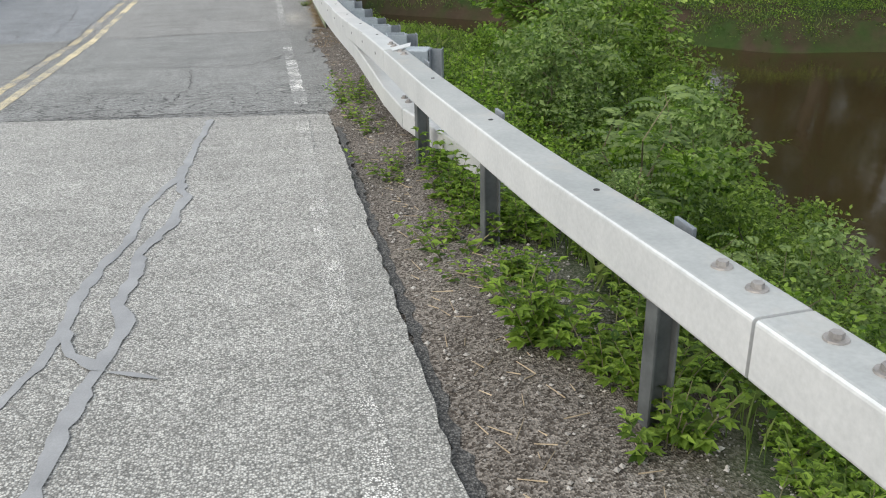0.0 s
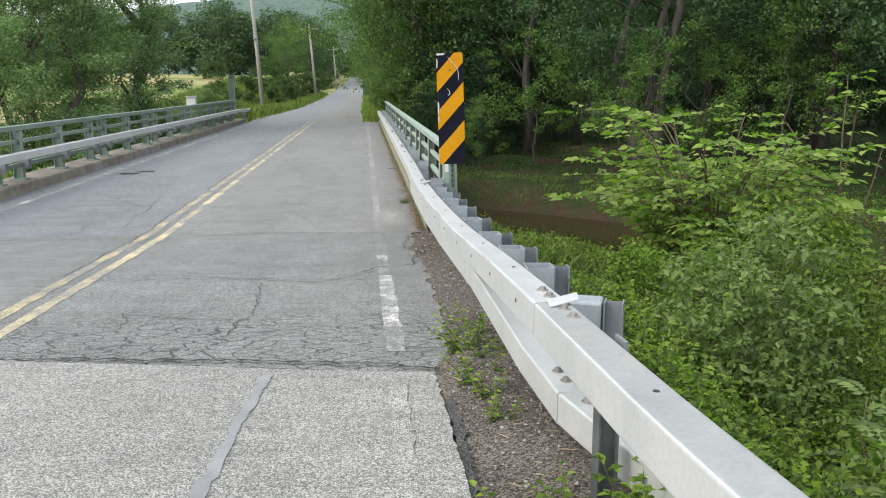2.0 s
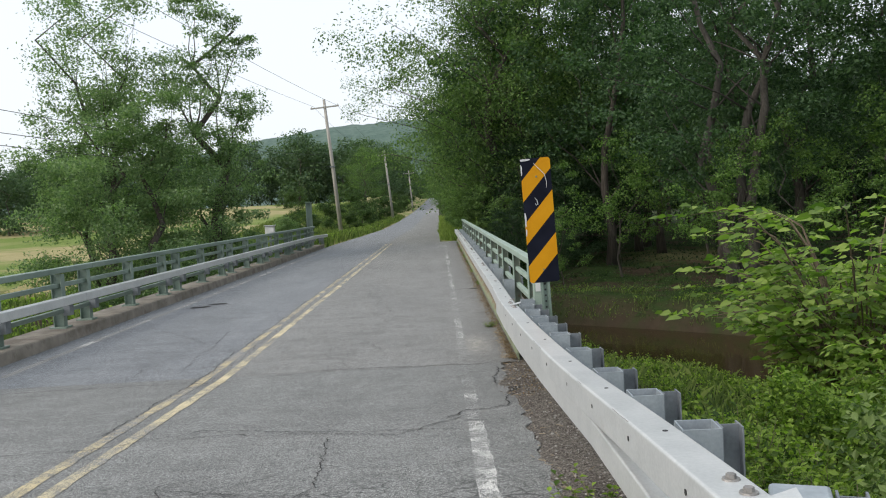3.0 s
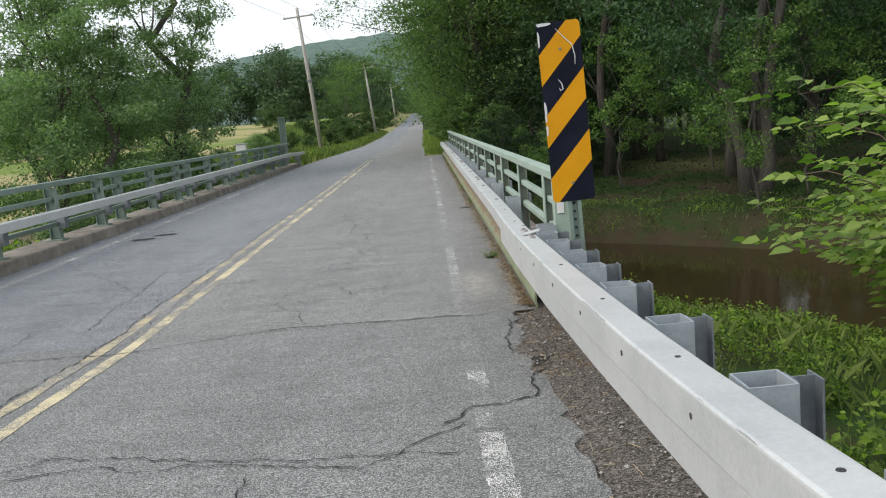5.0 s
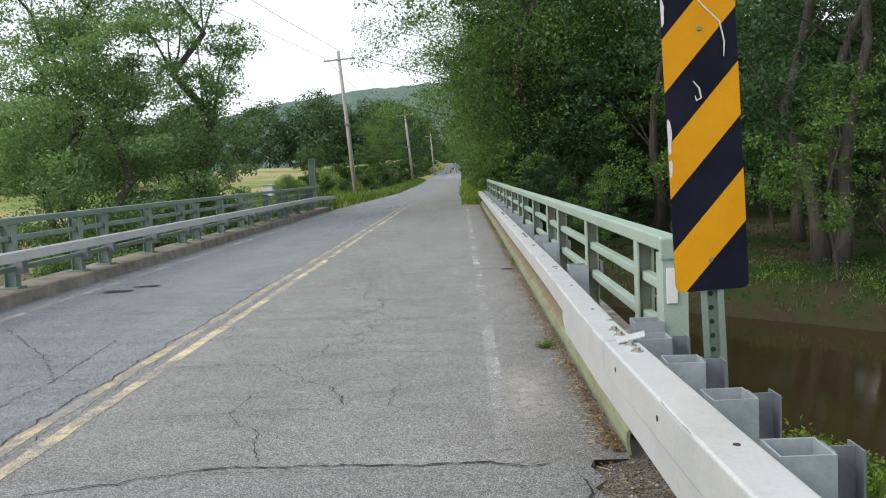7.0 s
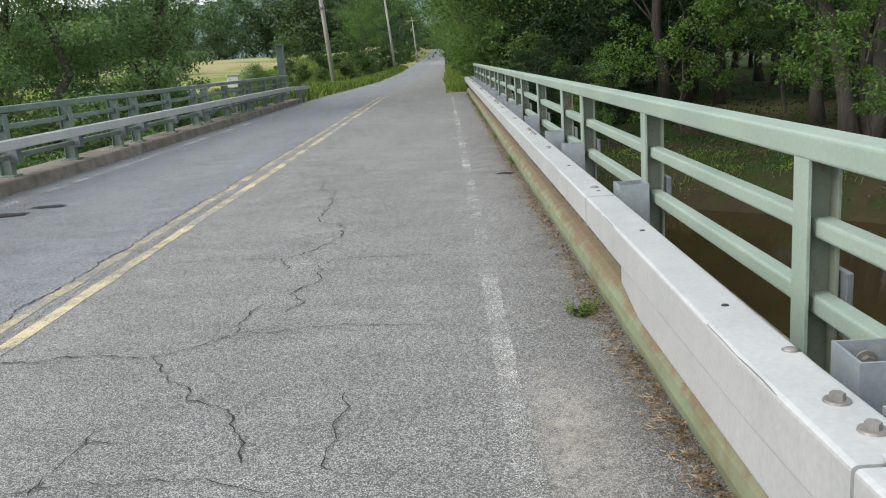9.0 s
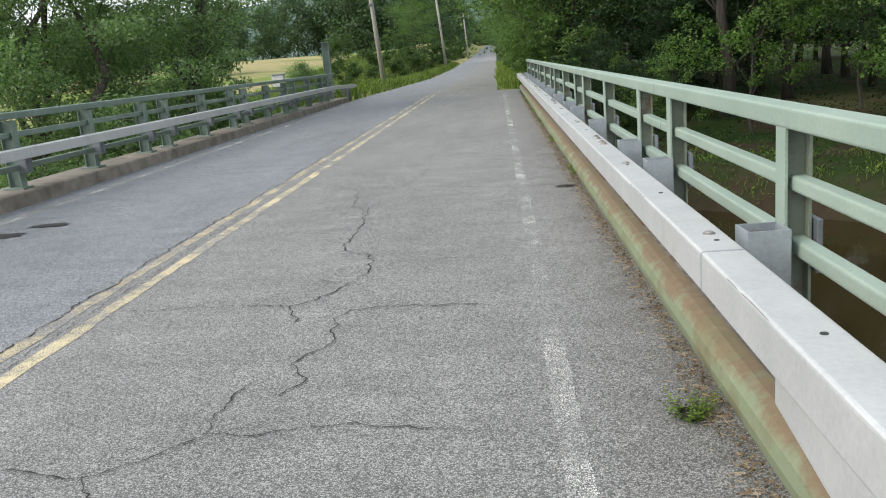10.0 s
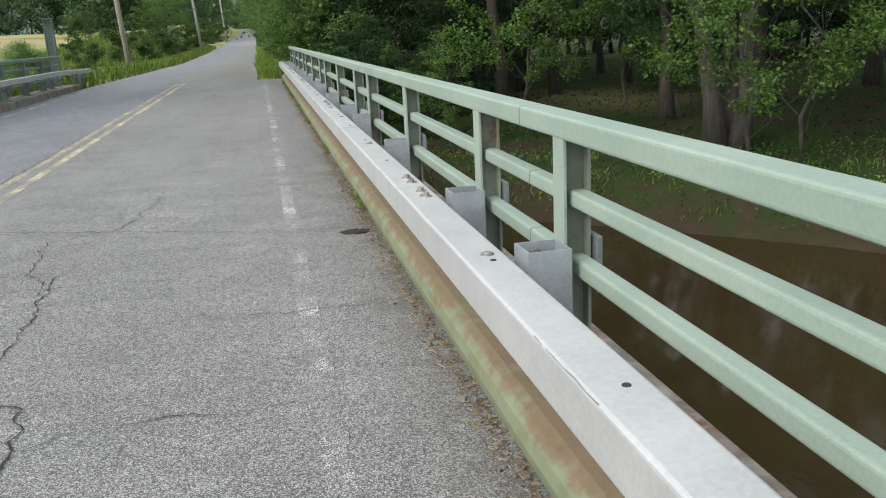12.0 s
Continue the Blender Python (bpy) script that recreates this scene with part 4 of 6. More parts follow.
def railing_right():
    group = "posts of the bridge railing"
    for k, y in enumerate(RAIL_YS):
        post = thing("railing_post", "pale green steel I-beam post with rust at the base", "railing post", group, at=pose(1.384, y, 0))
        part("front_flange", boxed(-0.049, -0.037, -0.0525, 0.0525, 0.15, 0.995, bevel=0.002), M_GREEN, post)
        # back flange and web take a darker, rust-stained green than the front
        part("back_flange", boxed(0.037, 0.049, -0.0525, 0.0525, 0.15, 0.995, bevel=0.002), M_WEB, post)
        part("web", boxed(-0.0368, 0.0368, -0.005, 0.005, 0.15, 0.995), M_WEB, post, "darker green web stained with rust")
        part("base_plate", boxed(-0.13, 0.13, -0.11, 0.11, 0.14, 0.165, bevel=0.004), M_GREEN, post)
        part("clip_angle", boxed(0.055, 0.078, -0.085, 0.085, 0.46, 0.66, bevel=0.004), M_GALV_DARK, post, "dark steel rail clip")
        tube_thing = thing("spacer_block", "galvanised open box spacer against a bridge post", "spacer", "spacers on the bridge", at=pose(1.256, (y - 0.06) if k else 11.560, 0.64, 0, 0, (k * 29 % 5) - 2))
        child("spacer_tube", TUBE, tube_thing)
        child("bolt", BOLT, tube_thing, pose(0.0, 0.066, -0.05, 90, 0, 0), "hexagonal steel bolt")
        child("bolt", DOME, tube_thing, pose(-0.185, 0.03, bz(y) - 0.64, 0, 0, 12 * k), "round steel bolt head on the beam")
    for kind, zt, h, w, xc in (("top_rail", 1.066, 0.077, 0.11, 1.385), ("middle_rail", 0.816, 0.057, 0.064, 1.397), ("bottom_rail", 0.588, 0.062, 0.064, 1.397)):
        breaks = [11.520] + [y + 0.42 for y in RAIL_YS[2::3]] + [41.2]
        for a, b in zip(breaks, breaks[1:]):
            rail = thing(kind, "pale green painted steel bridge rail with sleeved joints", "bridge rail", "rails of the bridge railing")
            part("rail_tube", sweep([(xc, a + 0.007 + (b - a - 0.014) * k / 4, zt) for k in range(5)], rounded(w, h, 0.012)), M_GREEN, rail)
            part("joint_sleeve", sweep([(xc, b - 0.1, zt - 0.006), (xc, b + 0.02, zt - 0.006)], rounded(w - 0.012, h - 0.012, 0.01)), M_KERB_STEEL, rail, "rusty inner sleeve at the joint")
    end = thing("end_post", "broad green steel end post with a white reflector", "railing post")
    part("post_shaft", upright([(1.33, 11.500), (1.455, 11.500), (1.455, 11.650), (1.443, 11.650), (1.443, 11.512), (1.342, 11.512), (1.342, 11.650), (1.33, 11.650)], 0.1, 0.98), M_GREEN, end)
    part("end_cap", boxed(1.315, 1.46, 11.490, 11.530, 0.95, 1.064, bevel=0.01), M_GREEN, end)
    part("reflector", boxed(1.345, 1.40, 11.490, 11.498, 0.73, 0.91, bevel=0.002), M_WHITE, end, "white rectangular reflector")


railing_right()


def railing_left():
    kerb = thing("concrete_kerb", "stained brown concrete kerb and ledge", "kerb", kind="structure")
    part("kerb_block", sweep([(KERB_L, 10.5 + 0.5 * k, 0.0) for k in range(67)], [(0, -0.05), (-0.02, 0.15), (-0.04, 0.165), (-0.62, 0.17), (-0.62, -0.3)]), M_CONCRETE, kerb)
    beam_x = -5.36
    ys = [11.3]
    while ys[-1] < 40:
        ys.append(ys[-1] + (2.0, 1.95, 0.98)[(len(ys) - 1) % 3])
    for k, y in enumerate(ys):
        post = thing("railing_post", "dull green steel post of the far railing", "railing post", "posts of the opposite railing", at=pose(-5.62, y, 0))
        part("post_shaft", i_section(0.16, 0.13, 0.012, 0.009, 0.165, 1.0), M_LEFT_RAIL, post)
        part("base_plate", boxed(-0.13, 0.13, -0.12, 0.12, 0.163, 0.193, bevel=0.004), M_LEFT_RAIL, post)
        part("spacer", boxed(0.08, 0.19, -0.07, 0.07, 0.36, 0.66, bevel=0.006), M_GALV_DARK, post, "dark spacer behind the beam")
    for kind, zt, h, w, xc in (("top_rail", 1.10, 0.085, 0.13, -5.60), ("middle_rail", 0.86, 0.07, 0.07, -5.62), ("bottom_rail", 0.47, 0.07, 0.07, -5.56)):
        for a, b in ((10.5, 16.4), (16.4, 21.3), (21.3, 26.3), (26.3, 31.2), (31.2, 36.2), (36.2, 42.2)):
            rail = thing(kind, "dull green painted steel bridge rail", "bridge rail", "rails of the opposite railing")
            part("rail_tube", sweep([(xc, a + 0.007 + (b - a - 0.014) * k / 4, zt) for k in range(5)], rounded(w, h, 0.014)), M_LEFT_RAIL, rail)
            part("joint_sleeve", sweep([(xc, b - 0.1, zt - 0.006), (xc, b + 0.02, zt - 0.006)], rounded(w - 0.012, h - 0.012, 0.01)), M_GALV_DARK, rail, "dark inner sleeve at the joint")
    for a, b in ((10.5, 15.5), (15.5, 21), (21, 26.5), (26.5, 32), (32, 37.5), (37.5, 43.5), (43.5, 48)):
        beam = thing("guide_rail_beam", "weathered pale box beam on the opposite railing", "guide rail", "box beams of the opposite side")
        part("box_beam", sweep([(beam_x - max(0, y - 42) ** 2 * 0.012, y, 0.68 - max(0, y - 41) * 0.02) for y in [a + 0.005 + (b - a - 0.01) * k / 6 for k in range(7)]], rounded(0.14, 0.13, 0.012)), M_GALV, beam)
    for y in (44.2, 45.6, 47.2):
        post = thing("rail_post", "dark weathered post at the end of the railing", "post", "end posts of the opposite side")
        part("post_shaft", i_section(0.1, 0.1, 0.008, 0.007, -0.6, 0.55), M_GALV_DARK, post)
        post.matrix_basis = pose(-5.56 - (y - 42) ** 2 * 0.012, y, 0)
    col = thing("steel_column", "tall grey steel column at the end of the bridge", "column")
    part("column_shaft", i_section(0.26, 0.24, 0.02, 0.015, -0.6, 2.2), M_LEFT_RAIL, col)
    part("cap_plate", boxed(-0.14, 0.14, -0.13, 0.13, 2.2, 2.225, bevel=0.004), M_LEFT_RAIL, col)
    col.matrix_basis = pose(-5.85, 42.75, 0)
    gauge = thing("gauge_box", "small white metal cabinet on a post beyond the railing", "cabinet", at=pose(-7.9, 43.5, 0))
    part("cabinet_body", boxed(-0.22, 0.22, -0.15, 0.15, 0.75, 1.2, bevel=0.02), M_WHITE, gauge)
    part("cabinet_post", boxed(-0.05, 0.05, -0.05, 0.05, -1.6, 0.75, bevel=0.006), M_GALV_DARK, gauge)
    part("cabinet_roof", boxed(-0.26, 0.26, -0.19, 0.19, 1.2, 1.235, bevel=0.01), M_GALV, gauge)


railing_left()


# ---------------- hazard marker ----------------
def hazard_sign():
    sign = thing("hazard_marker", "black and amber striped object marker on a steel post", "road sign", at=pose(1.40, 10.772, 0, 0, -2.1, 0))
    w, z0, z1 = 0.305, 0.90, 2.17
    bm = boxed(-w / 2, w / 2, 0.0, 0.004, z0, z1)
    corner = [e for e in bm.edges if abs(e.verts[0].co.y - e.verts[1].co.y) > 0.003]
    bmesh.ops.bevel(bm, geom=corner, offset=0.03, segments=5, profile=0.5, affect="EDGES")
    panel = part("panel", bm, M_BLACK, sign, "black sheet with rounded corners")
    # amber stripes cut to the panel's outline
    pitch = 0.437
    for k in range(3):
        bm = boxed(-w / 2, w / 2, -0.003, -0.0005, z0, z1)
        corner = [e for e in bm.edges if abs(e.verts[0].co.y - e.verts[1].co.y) > 0.002]
        bmesh.ops.bevel(bm, geom=corner, offset=0.03, segments=5, profile=0.5, affect="EDGES")
        low = z0 - 0.045 + pitch * k
        up = Vector((-1, 0, 0.93)).normalized()
        for base, side in ((low, 1), (low + 0.218, -1)):
            bmesh.ops.bisect_plane(bm, geom=bm.verts[:] + bm.edges[:] + bm.faces[:], plane_co=(-w / 2, 0, base), plane_no=up * side, clear_inner=True)
            bmesh.ops.holes_fill(bm, edges=[e for e in bm.edges if e.is_boundary])
        part("stripe", bm, M_YELLOW, panel, "amber reflective diagonal stripe")
    rng = random.Random(5)
    for x, z, dx, dz, r in ((-0.11, 2.155, 0.05, 0.004, 0.01), (-0.147, 2.05, 0.004, 0.05, 0.006), (-0.148, 1.55, 0.004, 0.06, 0.01), (-0.148, 1.42, 0.005, 0.03, 0.008)):
        bm = bmesh.new()
        ring = [bm.verts.new((x + (dx + r) * rng.uniform(0.7, 1.2) * math.cos(a), -0.0045, z + (dz + r) * rng.uniform(0.7, 1.2) * math.sin(a))) for a in [2 * math.pi * q / 14 for q in range(14)]]
        bm.faces.new(ring)
        for v in bm.verts:
            v.co.x = max(v.co.x, -w / 2 + 0.001)
            v.co.z = min(v.co.z, z1 - 0.004)
        part("scrape", bm, M_SCRAPE, panel, "scraped bare metal")
    for pts, r in (([(-0.02, 2.12), (0.03, 2.06), (0.085, 2.0), (0.1, 1.92), (0.095, 1.86)], 0.0035), ([(-0.035, 1.77), (-0.012, 1.74), (-0.005, 1.70), (-0.025, 1.69), (-0.03, 1.71)], 0.004)):
        part("scratch", tube([(x, -0.0045, z) for x, z in pts], [r * 0.5, r, r, r, r * 0.5], 5), M_SCRAPE, panel, "pale scratch")
    for z in (1.98, 1.03):
        part("rivet", tube([(-0.0, -0.004, z), (-0.0, -0.010, z)], [0.011, 0.008], 8), M_KERB_STEEL, panel, "rusty rivet")
    bms = [boxed(-0.03, -0.022, 0.006, 0.04, -0.6, 2.0), boxed(0.022, 0.03, 0.006, 0.04, -0.6, 2.0), boxed(-0.022, 0.022, 0.034, 0.04, -0.6, 2.0),
           boxed(-0.048, -0.03, 0.006, 0.010, -0.6, 2.0), boxed(0.03, 0.048, 0.006, 0.010, -0.6, 2.0)]
    post = part("channel_post", joined(bms), M_LEFT_RAIL, sign, "grey steel U-channel post with punched holes")
    for k in range(12):
        child("hole", HOLE, post, pose(0, 0.0325, 0.88 - 0.06 * k, 90, 0, 0))


hazard_sign()


# ---------------- poles and cables ----------------
POLES = [(-8.3, 77.0, 12.0, -4.0), (-6.6, 131.0, 10.5, -4.5), (-5.7, 200.0, 9.5, -3.0)]


def utility_poles():
    for x, y, h, lean in POLES:
        pole = thing("utility_pole", "weathered wooden utility pole leaning over the verge", "pole", "utility poles", at=pose(x, y, land_at(x, y) - 0.3, 0, lean, 0))
        part("pole_shaft", tube([(0, 0, 0), (0.02, 0, h * 0.5), (0, 0, h + 0.3)], [0.19, 0.16, 0.12], 10), M_WOOD_POLE, pole, smooth=True)
        part("crossarm", boxed(-1.25, 1.25, -0.16, -0.05, h - 0.45, h - 0.33, bevel=0.008), M_WOOD_POLE, pole, "wooden crossarm")
        for dx in (-1.15, 0.0, 1.15):
            part("insulator", tube([(dx, -0.1, h - 0.33), (dx, -0.1, h - 0.24), (dx, -0.1, h - 0.2)], [0.03, 0.05, 0.03], 8), M_WHITE, pole, "porcelain insulator")
        part("cable_clamp", boxed(-0.2, 0.2, -0.22, 0.2, h * 0.53, h * 0.53 + 0.12, bevel=0.01), M_GALV_DARK, pole)
    for k, (dz, dx) in enumerate(((0.95, -1.0), (0.95, 1.1), (0.6, 0), (0.545, 0), (0.515, 0))):
        ends = []
        for p in POLES:
            x, y, h, lean = p
            ends.append(Vector((x + math.sin(radians(lean)) * h * dz + dx, y, land_at(x, y) + h * dz)))
        ends.insert(0, Vector((-12.8 + dx, -30.0, 9.8 * dz)))
        pts = []
        for a, b in zip(ends, ends[1:]):
            for q in range(16):
                t = q / 16
                pts.append(a.lerp(b, t) - Vector((0, 0, 4 * (1.5 if dz < 0.9 else 0.9) * t * (1 - t))))
        pts.append(ends[-1])
        tagged(part("overhead_cable", tube(pts, [0.011] * len(pts), 4), M_WIRE), "thin black overhead cable sagging between the poles", "cable", "overhead cables")


utility_poles()


# ---------------- plants ----------------
def leaf_cards(centres, droop, size, rng, fold=0.25, slender=0.55, flat=0.6, ovate=False):
    """Folded pointed leaves, one at each centre, lying mostly level with tips that droop."""
    n = len(centres)
    up = rng.normal(size=(n, 3)) * flat + np.array([0, 0, 0.8])
    up /= np.linalg.norm(up, axis=1)[:, None]
    d = np.cross(up, rng.normal(size=(n, 3)))
    d[:, 2] -= 0.5 * droop
    d /= np.linalg.norm(d, axis=1)[:, None] + 1e-9
    s = np.cross(d, up)
    s /= np.linalg.norm(s, axis=1)[:, None] + 1e-9
    up = np.cross(s, d)
    ln = (size * rng.uniform(0.6, 1.3, n))[:, None]
    tip = d * ln
    wide = s * ln * slender * 0.5
    c = np.asarray(centres)
    lift = up * ln * fold * 0.4
    if ovate:
        rows = [c, c + tip * 0.28 + wide * 0.9 + lift, c + tip * 0.6 + wide * 0.8 + lift, c + tip - lift * 0.4, c + tip * 0.6 - wide * 0.8 + lift, c + tip * 0.28 - wide * 0.9 + lift]
        i = np.arange(n)[:, None] * 6
        return np.stack(rows, 1).reshape(-1, 3), np.concatenate([i + np.array([0, 1, 2, 3]), i + np.array([0, 3, 4, 5])])
    mid = tip * 0.45
    verts = np.stack([c, c + mid + wide + lift, c + tip, c + mid - wide + lift], 1).reshape(-1, 3)
    i = np.arange(n)[:, None] * 4
    return verts, i + np.arange(4)[None]


def limb_path(a, b, sag, rng, n=5):
    pts = []
    for k in range(n + 1):
        t = k / n
        p = Vector(a).lerp(Vector(b), t)
        p += Vector((rng.uniform(-1, 1), rng.uniform(-1, 1), 0)) * 0.1 * (b - a).length * t + Vector((0, 0, sag * t * (1 - t)))
        pts.append(p)
    return pts


def tree(name, label, height, radius, crown_low, crown_wide, clumps, leaves, leaf, mat, bark, seed, trunks=1, category="tree", clump_size=0.11, lean=0.3, spill=0.0, limb_step=3, ovate=False, flat=0.6):
    """Tapered trunks with limbs, and a crown of many small leaves in clumps round the limbs' ends."""
    rng = random.Random(seed)
    nrg = np.random.default_rng(seed)
    ob = thing(name, label, category)
    limbs, tips = [], []
    per = max(1, clumps // trunks)
    for k in range(trunks):
        ang = 2.2 * k + rng.random()
        out = (0.10 if trunks > 1 else 0.02) * height
        top = Vector((math.cos(ang) * out + rng.uniform(-lean, lean), math.sin(ang) * out + rng.uniform(-lean, lean), height * rng.uniform(0.85, 0.95)))
        base = Vector((math.cos(ang) * radius * 0.8, math.sin(ang) * radius * 0.8, -0.3)) if trunks > 1 else Vector((0, 0, -0.3))
        spine = limb_path(base, top, 0, rng, 9)
        part("trunk", tube(spine, [radius * (1.5 if q == 0 else 1.0) * (1 - 0.88 * q / 9) for q in range(10)], 9), bark, ob, smooth=True)
        for c in range(per):
            h = crown_low + (height - crown_low) * ((c + rng.random()) / per) ** 0.9
            t = min(max((h - crown_low * 0.4) / height, 0.05), 0.97)
            start = spine[min(int(t * 9), 8)].copy()
            rel = (h - crown_low) / max(height - crown_low, 0.1)
            reach = crown_wide * (math.sin(math.pi * min(0.12 + 0.86 * rel, 1)) ** 0.7) * rng.uniform(0.25, 1.05)
            a = rng.uniform(0, 2 * math.pi)
            end = Vector((start.x + math.cos(a) * reach, start.y + math.sin(a) * reach, h + rng.uniform(-0.04, 0.03) * height - spill * reach))
            pts = limb_path(start, end, 0.08 * reach, rng, 4)
            r0 = radius * 0.32 * (1 - 0.8 * t)
            if c % limb_step == 0:
                part("limb", tube(pts, [r0, r0 * 0.75, r0 * 0.5, r0 * 0.35, r0 * 0.15], 5), bark, ob, smooth=True)
            tips.append((end, reach))
            if reach > 0.4 * crown_wide:
                tips.append((pts[3] + Vector((rng.uniform(-1, 1), rng.uniform(-1, 1), rng.uniform(-0.6, 0.6))) * 0.12 * crown_wide, reach))
    each = max(8, leaves // len(tips))
    centres = []
    for end, reach in tips:
        spread = clump_size * crown_wide * rng.uniform(0.6, 1.5)
        q = np.clip(nrg.normal(size=(each, 3)), -1.7, 1.7) * np.array([spread, spread, spread * flat])
        centres.append(q + np.array(end))
    verts, faces = leaf_cards(np.concatenate(centres), 0.5, leaf, nrg, ovate=ovate, slender=0.6 if ovate else 0.55)
    child("crown", mesh_of("crown", verts, faces, mat), ob)
    return ob


def put(src, x, y, turn, s=1.0, label=""):
    ob = copy_thing(src, pose(x, y, land_at(x, y) - 0.1, 0, 0, turn) @ Matrix.Scale(1.0, 4))
    ob.scale = (s, s, s)
    if label:
        ob["label"] = label
    return ob


def first_at(ob, x, y, turn=0.0, s=1.0, sink=0.1):
    ob.matrix_basis = pose(x, y, land_at(x, y) - sink, 0, 0, turn)
    ob.scale = (s, s, s)
    return ob


def forest():
    oak = first_at(tree("forest_tree", "tall dark leafy tree in the wood across the river", 16, 0.26, 3.6, 4.8, 96, 17000, 0.19, M_LEAF_DARK, M_BARK, 11, clump_size=0.085, limb_step=8, flat=0.42), 15.5, 38, 0)
    ash = first_at(tree("forest_tree", "slender dark leafy tree in the wood across the river", 18, 0.2, 4.2, 4.0, 96, 16000, 0.19, M_LEAF_DARK, M_BARK, 12, clump_size=0.09, limb_step=8, flat=0.42), 11.5, 50, 40)
    low = first_at(tree("understory_tree", "young leafy tree growing at the edge of the wood", 6.5, 0.09, 0.8, 2.7, 56, 10000, 0.14, M_LEAF_SHADED, M_BARK, 13, limb_step=9, clump_size=0.09, flat=0.42), 5.2, 44, 0)
    for ob in (oak, ash, low):
        ob["group"] = "trees of the wood"
    rng = random.Random(31)
    spots = []
    for k in range(400):
        y = rng.uniform(33, 130)
        x = rng.uniform(3.4 if y > 47 else 7.5, 46)
        if -0.668 * x - 0.744 * y > -30.5 or any((x - a) ** 2 + (y - b) ** 2 < 20 for a, b in spots):
            continue
        if (x - 10.4) ** 2 + (y - 31) ** 2 < 20 or (11.5 < x < 15 and 38 < y < 46):
            continue
        spots.append((x, y))
        if len(spots) >= 40:
            break
    for k, (x, y) in enumerate(spots):
        put((oak, ash)[k % 2], x, y, rng.uniform(0, 360), rng.uniform(0.8, 1.2))
    for x, y in ((18, 24), (23, 19), (21, 28), (28, 22), (26, 30), (33, 16), (30, 8), (38, 10), (34, 26), (24, 35), (38, 20), (42, 4)):
        put((oak, ash)[(x + y) % 2], x, y, 33 * x + 11 * y, 0.95 + 0.02 * (x % 9))
    # the edge of the wood along the road
    for k in range(24):
        y = 46 + 4.6 * k + rng.uniform(-1, 1)
        x = 4.3 + rng.uniform(-0.7, 1.2) + 0.008 * y
        put((low, oak, low, ash)[k % 4], x, y, rng.uniform(0, 360), rng.uniform(0.75, 1.05))
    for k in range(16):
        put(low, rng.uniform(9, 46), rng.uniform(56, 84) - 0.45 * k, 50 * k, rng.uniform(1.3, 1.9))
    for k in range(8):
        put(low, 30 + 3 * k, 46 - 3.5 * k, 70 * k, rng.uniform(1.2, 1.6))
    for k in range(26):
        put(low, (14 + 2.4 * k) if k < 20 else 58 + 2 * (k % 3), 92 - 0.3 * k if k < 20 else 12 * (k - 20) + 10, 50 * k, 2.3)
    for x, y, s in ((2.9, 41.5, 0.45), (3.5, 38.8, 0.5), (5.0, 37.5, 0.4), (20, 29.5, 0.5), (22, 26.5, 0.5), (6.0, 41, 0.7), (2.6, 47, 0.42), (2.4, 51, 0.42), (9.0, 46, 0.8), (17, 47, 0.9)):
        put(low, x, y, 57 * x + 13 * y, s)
    shrub = tree("roadside_shrub", "leafy yellow-green shrub leaning over the road's edge", 3.2, 0.05, 0.2, 1.4, 30, 6500, 0.12, M_LEAF_EDGE, M_BARK, 27, category="bush", limb_step=6)
    first_at(shrub, 2.3, 44.6, 0, 0.85)
    shrub["group"] = "shrubs by the road"
    for x, y, s in ((1.9, 47.5, 0.7), (2.1, 51, 0.9), (1.9, 55, 0.8), (2.2, 60, 1.1), (2.0, 66, 1.0), (2.3, 73, 1.3), (2.1, 82, 1.2), (2.2, 92, 1.4), (2.4, 104, 1.6), (3.4, 42.6, 1.0), (4.6, 41.4, 0.8)):
        put(shrub, x, y, 83 * y, s)
    # the double grey trunk by the water
    big = tree("riverside_maple", "big grey twin-trunked tree with flared roots by the water", 15, 0.22, 3.6, 4.8, 96, 26000, 0.15, M_LEAF_DARK, M_BARK_GREY, 14, trunks=3, clump_size=0.07, flat=0.4, limb_step=4)
    first_at(big, 10.6, 31.3, 30)
    sap = tree("sapling", "thin young tree with light green leaf sprays", 5.2, 0.05, 1.5, 2.2, 30, 5200, 0.10, M_SAPLING, M_BARK_GREY, 15, clump_size=0.08)
    first_at(sap, 9.7, 28.8, 0)
    put(sap, 11.8, 30.2, 130, 1.1)
    put(sap, 12.9, 42, 40, 1.3)
    put(sap, 7.6, 36.5, 70, 1.1)
    put(sap, 14.5, 29.0, 200, 1.2)
    put(sap, 5.0, 35.0, 10, 0.6)
    # limbs reaching over the road
    over = tree("overhanging_tree", "roadside tree whose boughs reach over the road", 13, 0.24, 3.2, 6.2, 84, 30000, 0.13, M_LEAF_EDGE, M_BARK, 16, spill=0.05, clump_size=0.085)
    first_at(over, 4.9, 49, 0)
    put(over, 3.6, 47.5, 200, 1.3)
    put(over, 3.4, 57, 20, 1.2)
    put(over, 5.2, 64, 120, 1.0)
    put(over, 5.6, 72, 240, 1.05)
    put(over, -11.5, 140, 40, 0.8)
    wide = tree("overhanging_tree", "roadside tree with long thin boughs over the road", 13.5, 0.24, 5.0, 8.6, 90, 30000, 0.12, M_LEAF_EDGE, M_BARK, 26, spill=0.08, clump_size=0.055, limb_step=2)
    first_at(wide, 3.7, 50.5, 0)
    for x, y, turn, s in ((3.2, 79, 30, 0.75), (3.0, 88, 160, 0.7), (3.1, 98, 250, 0.75), (3.3, 110, 80, 0.8), (3.5, 124, 10, 0.8)):
        put(over, x, y, turn, s)


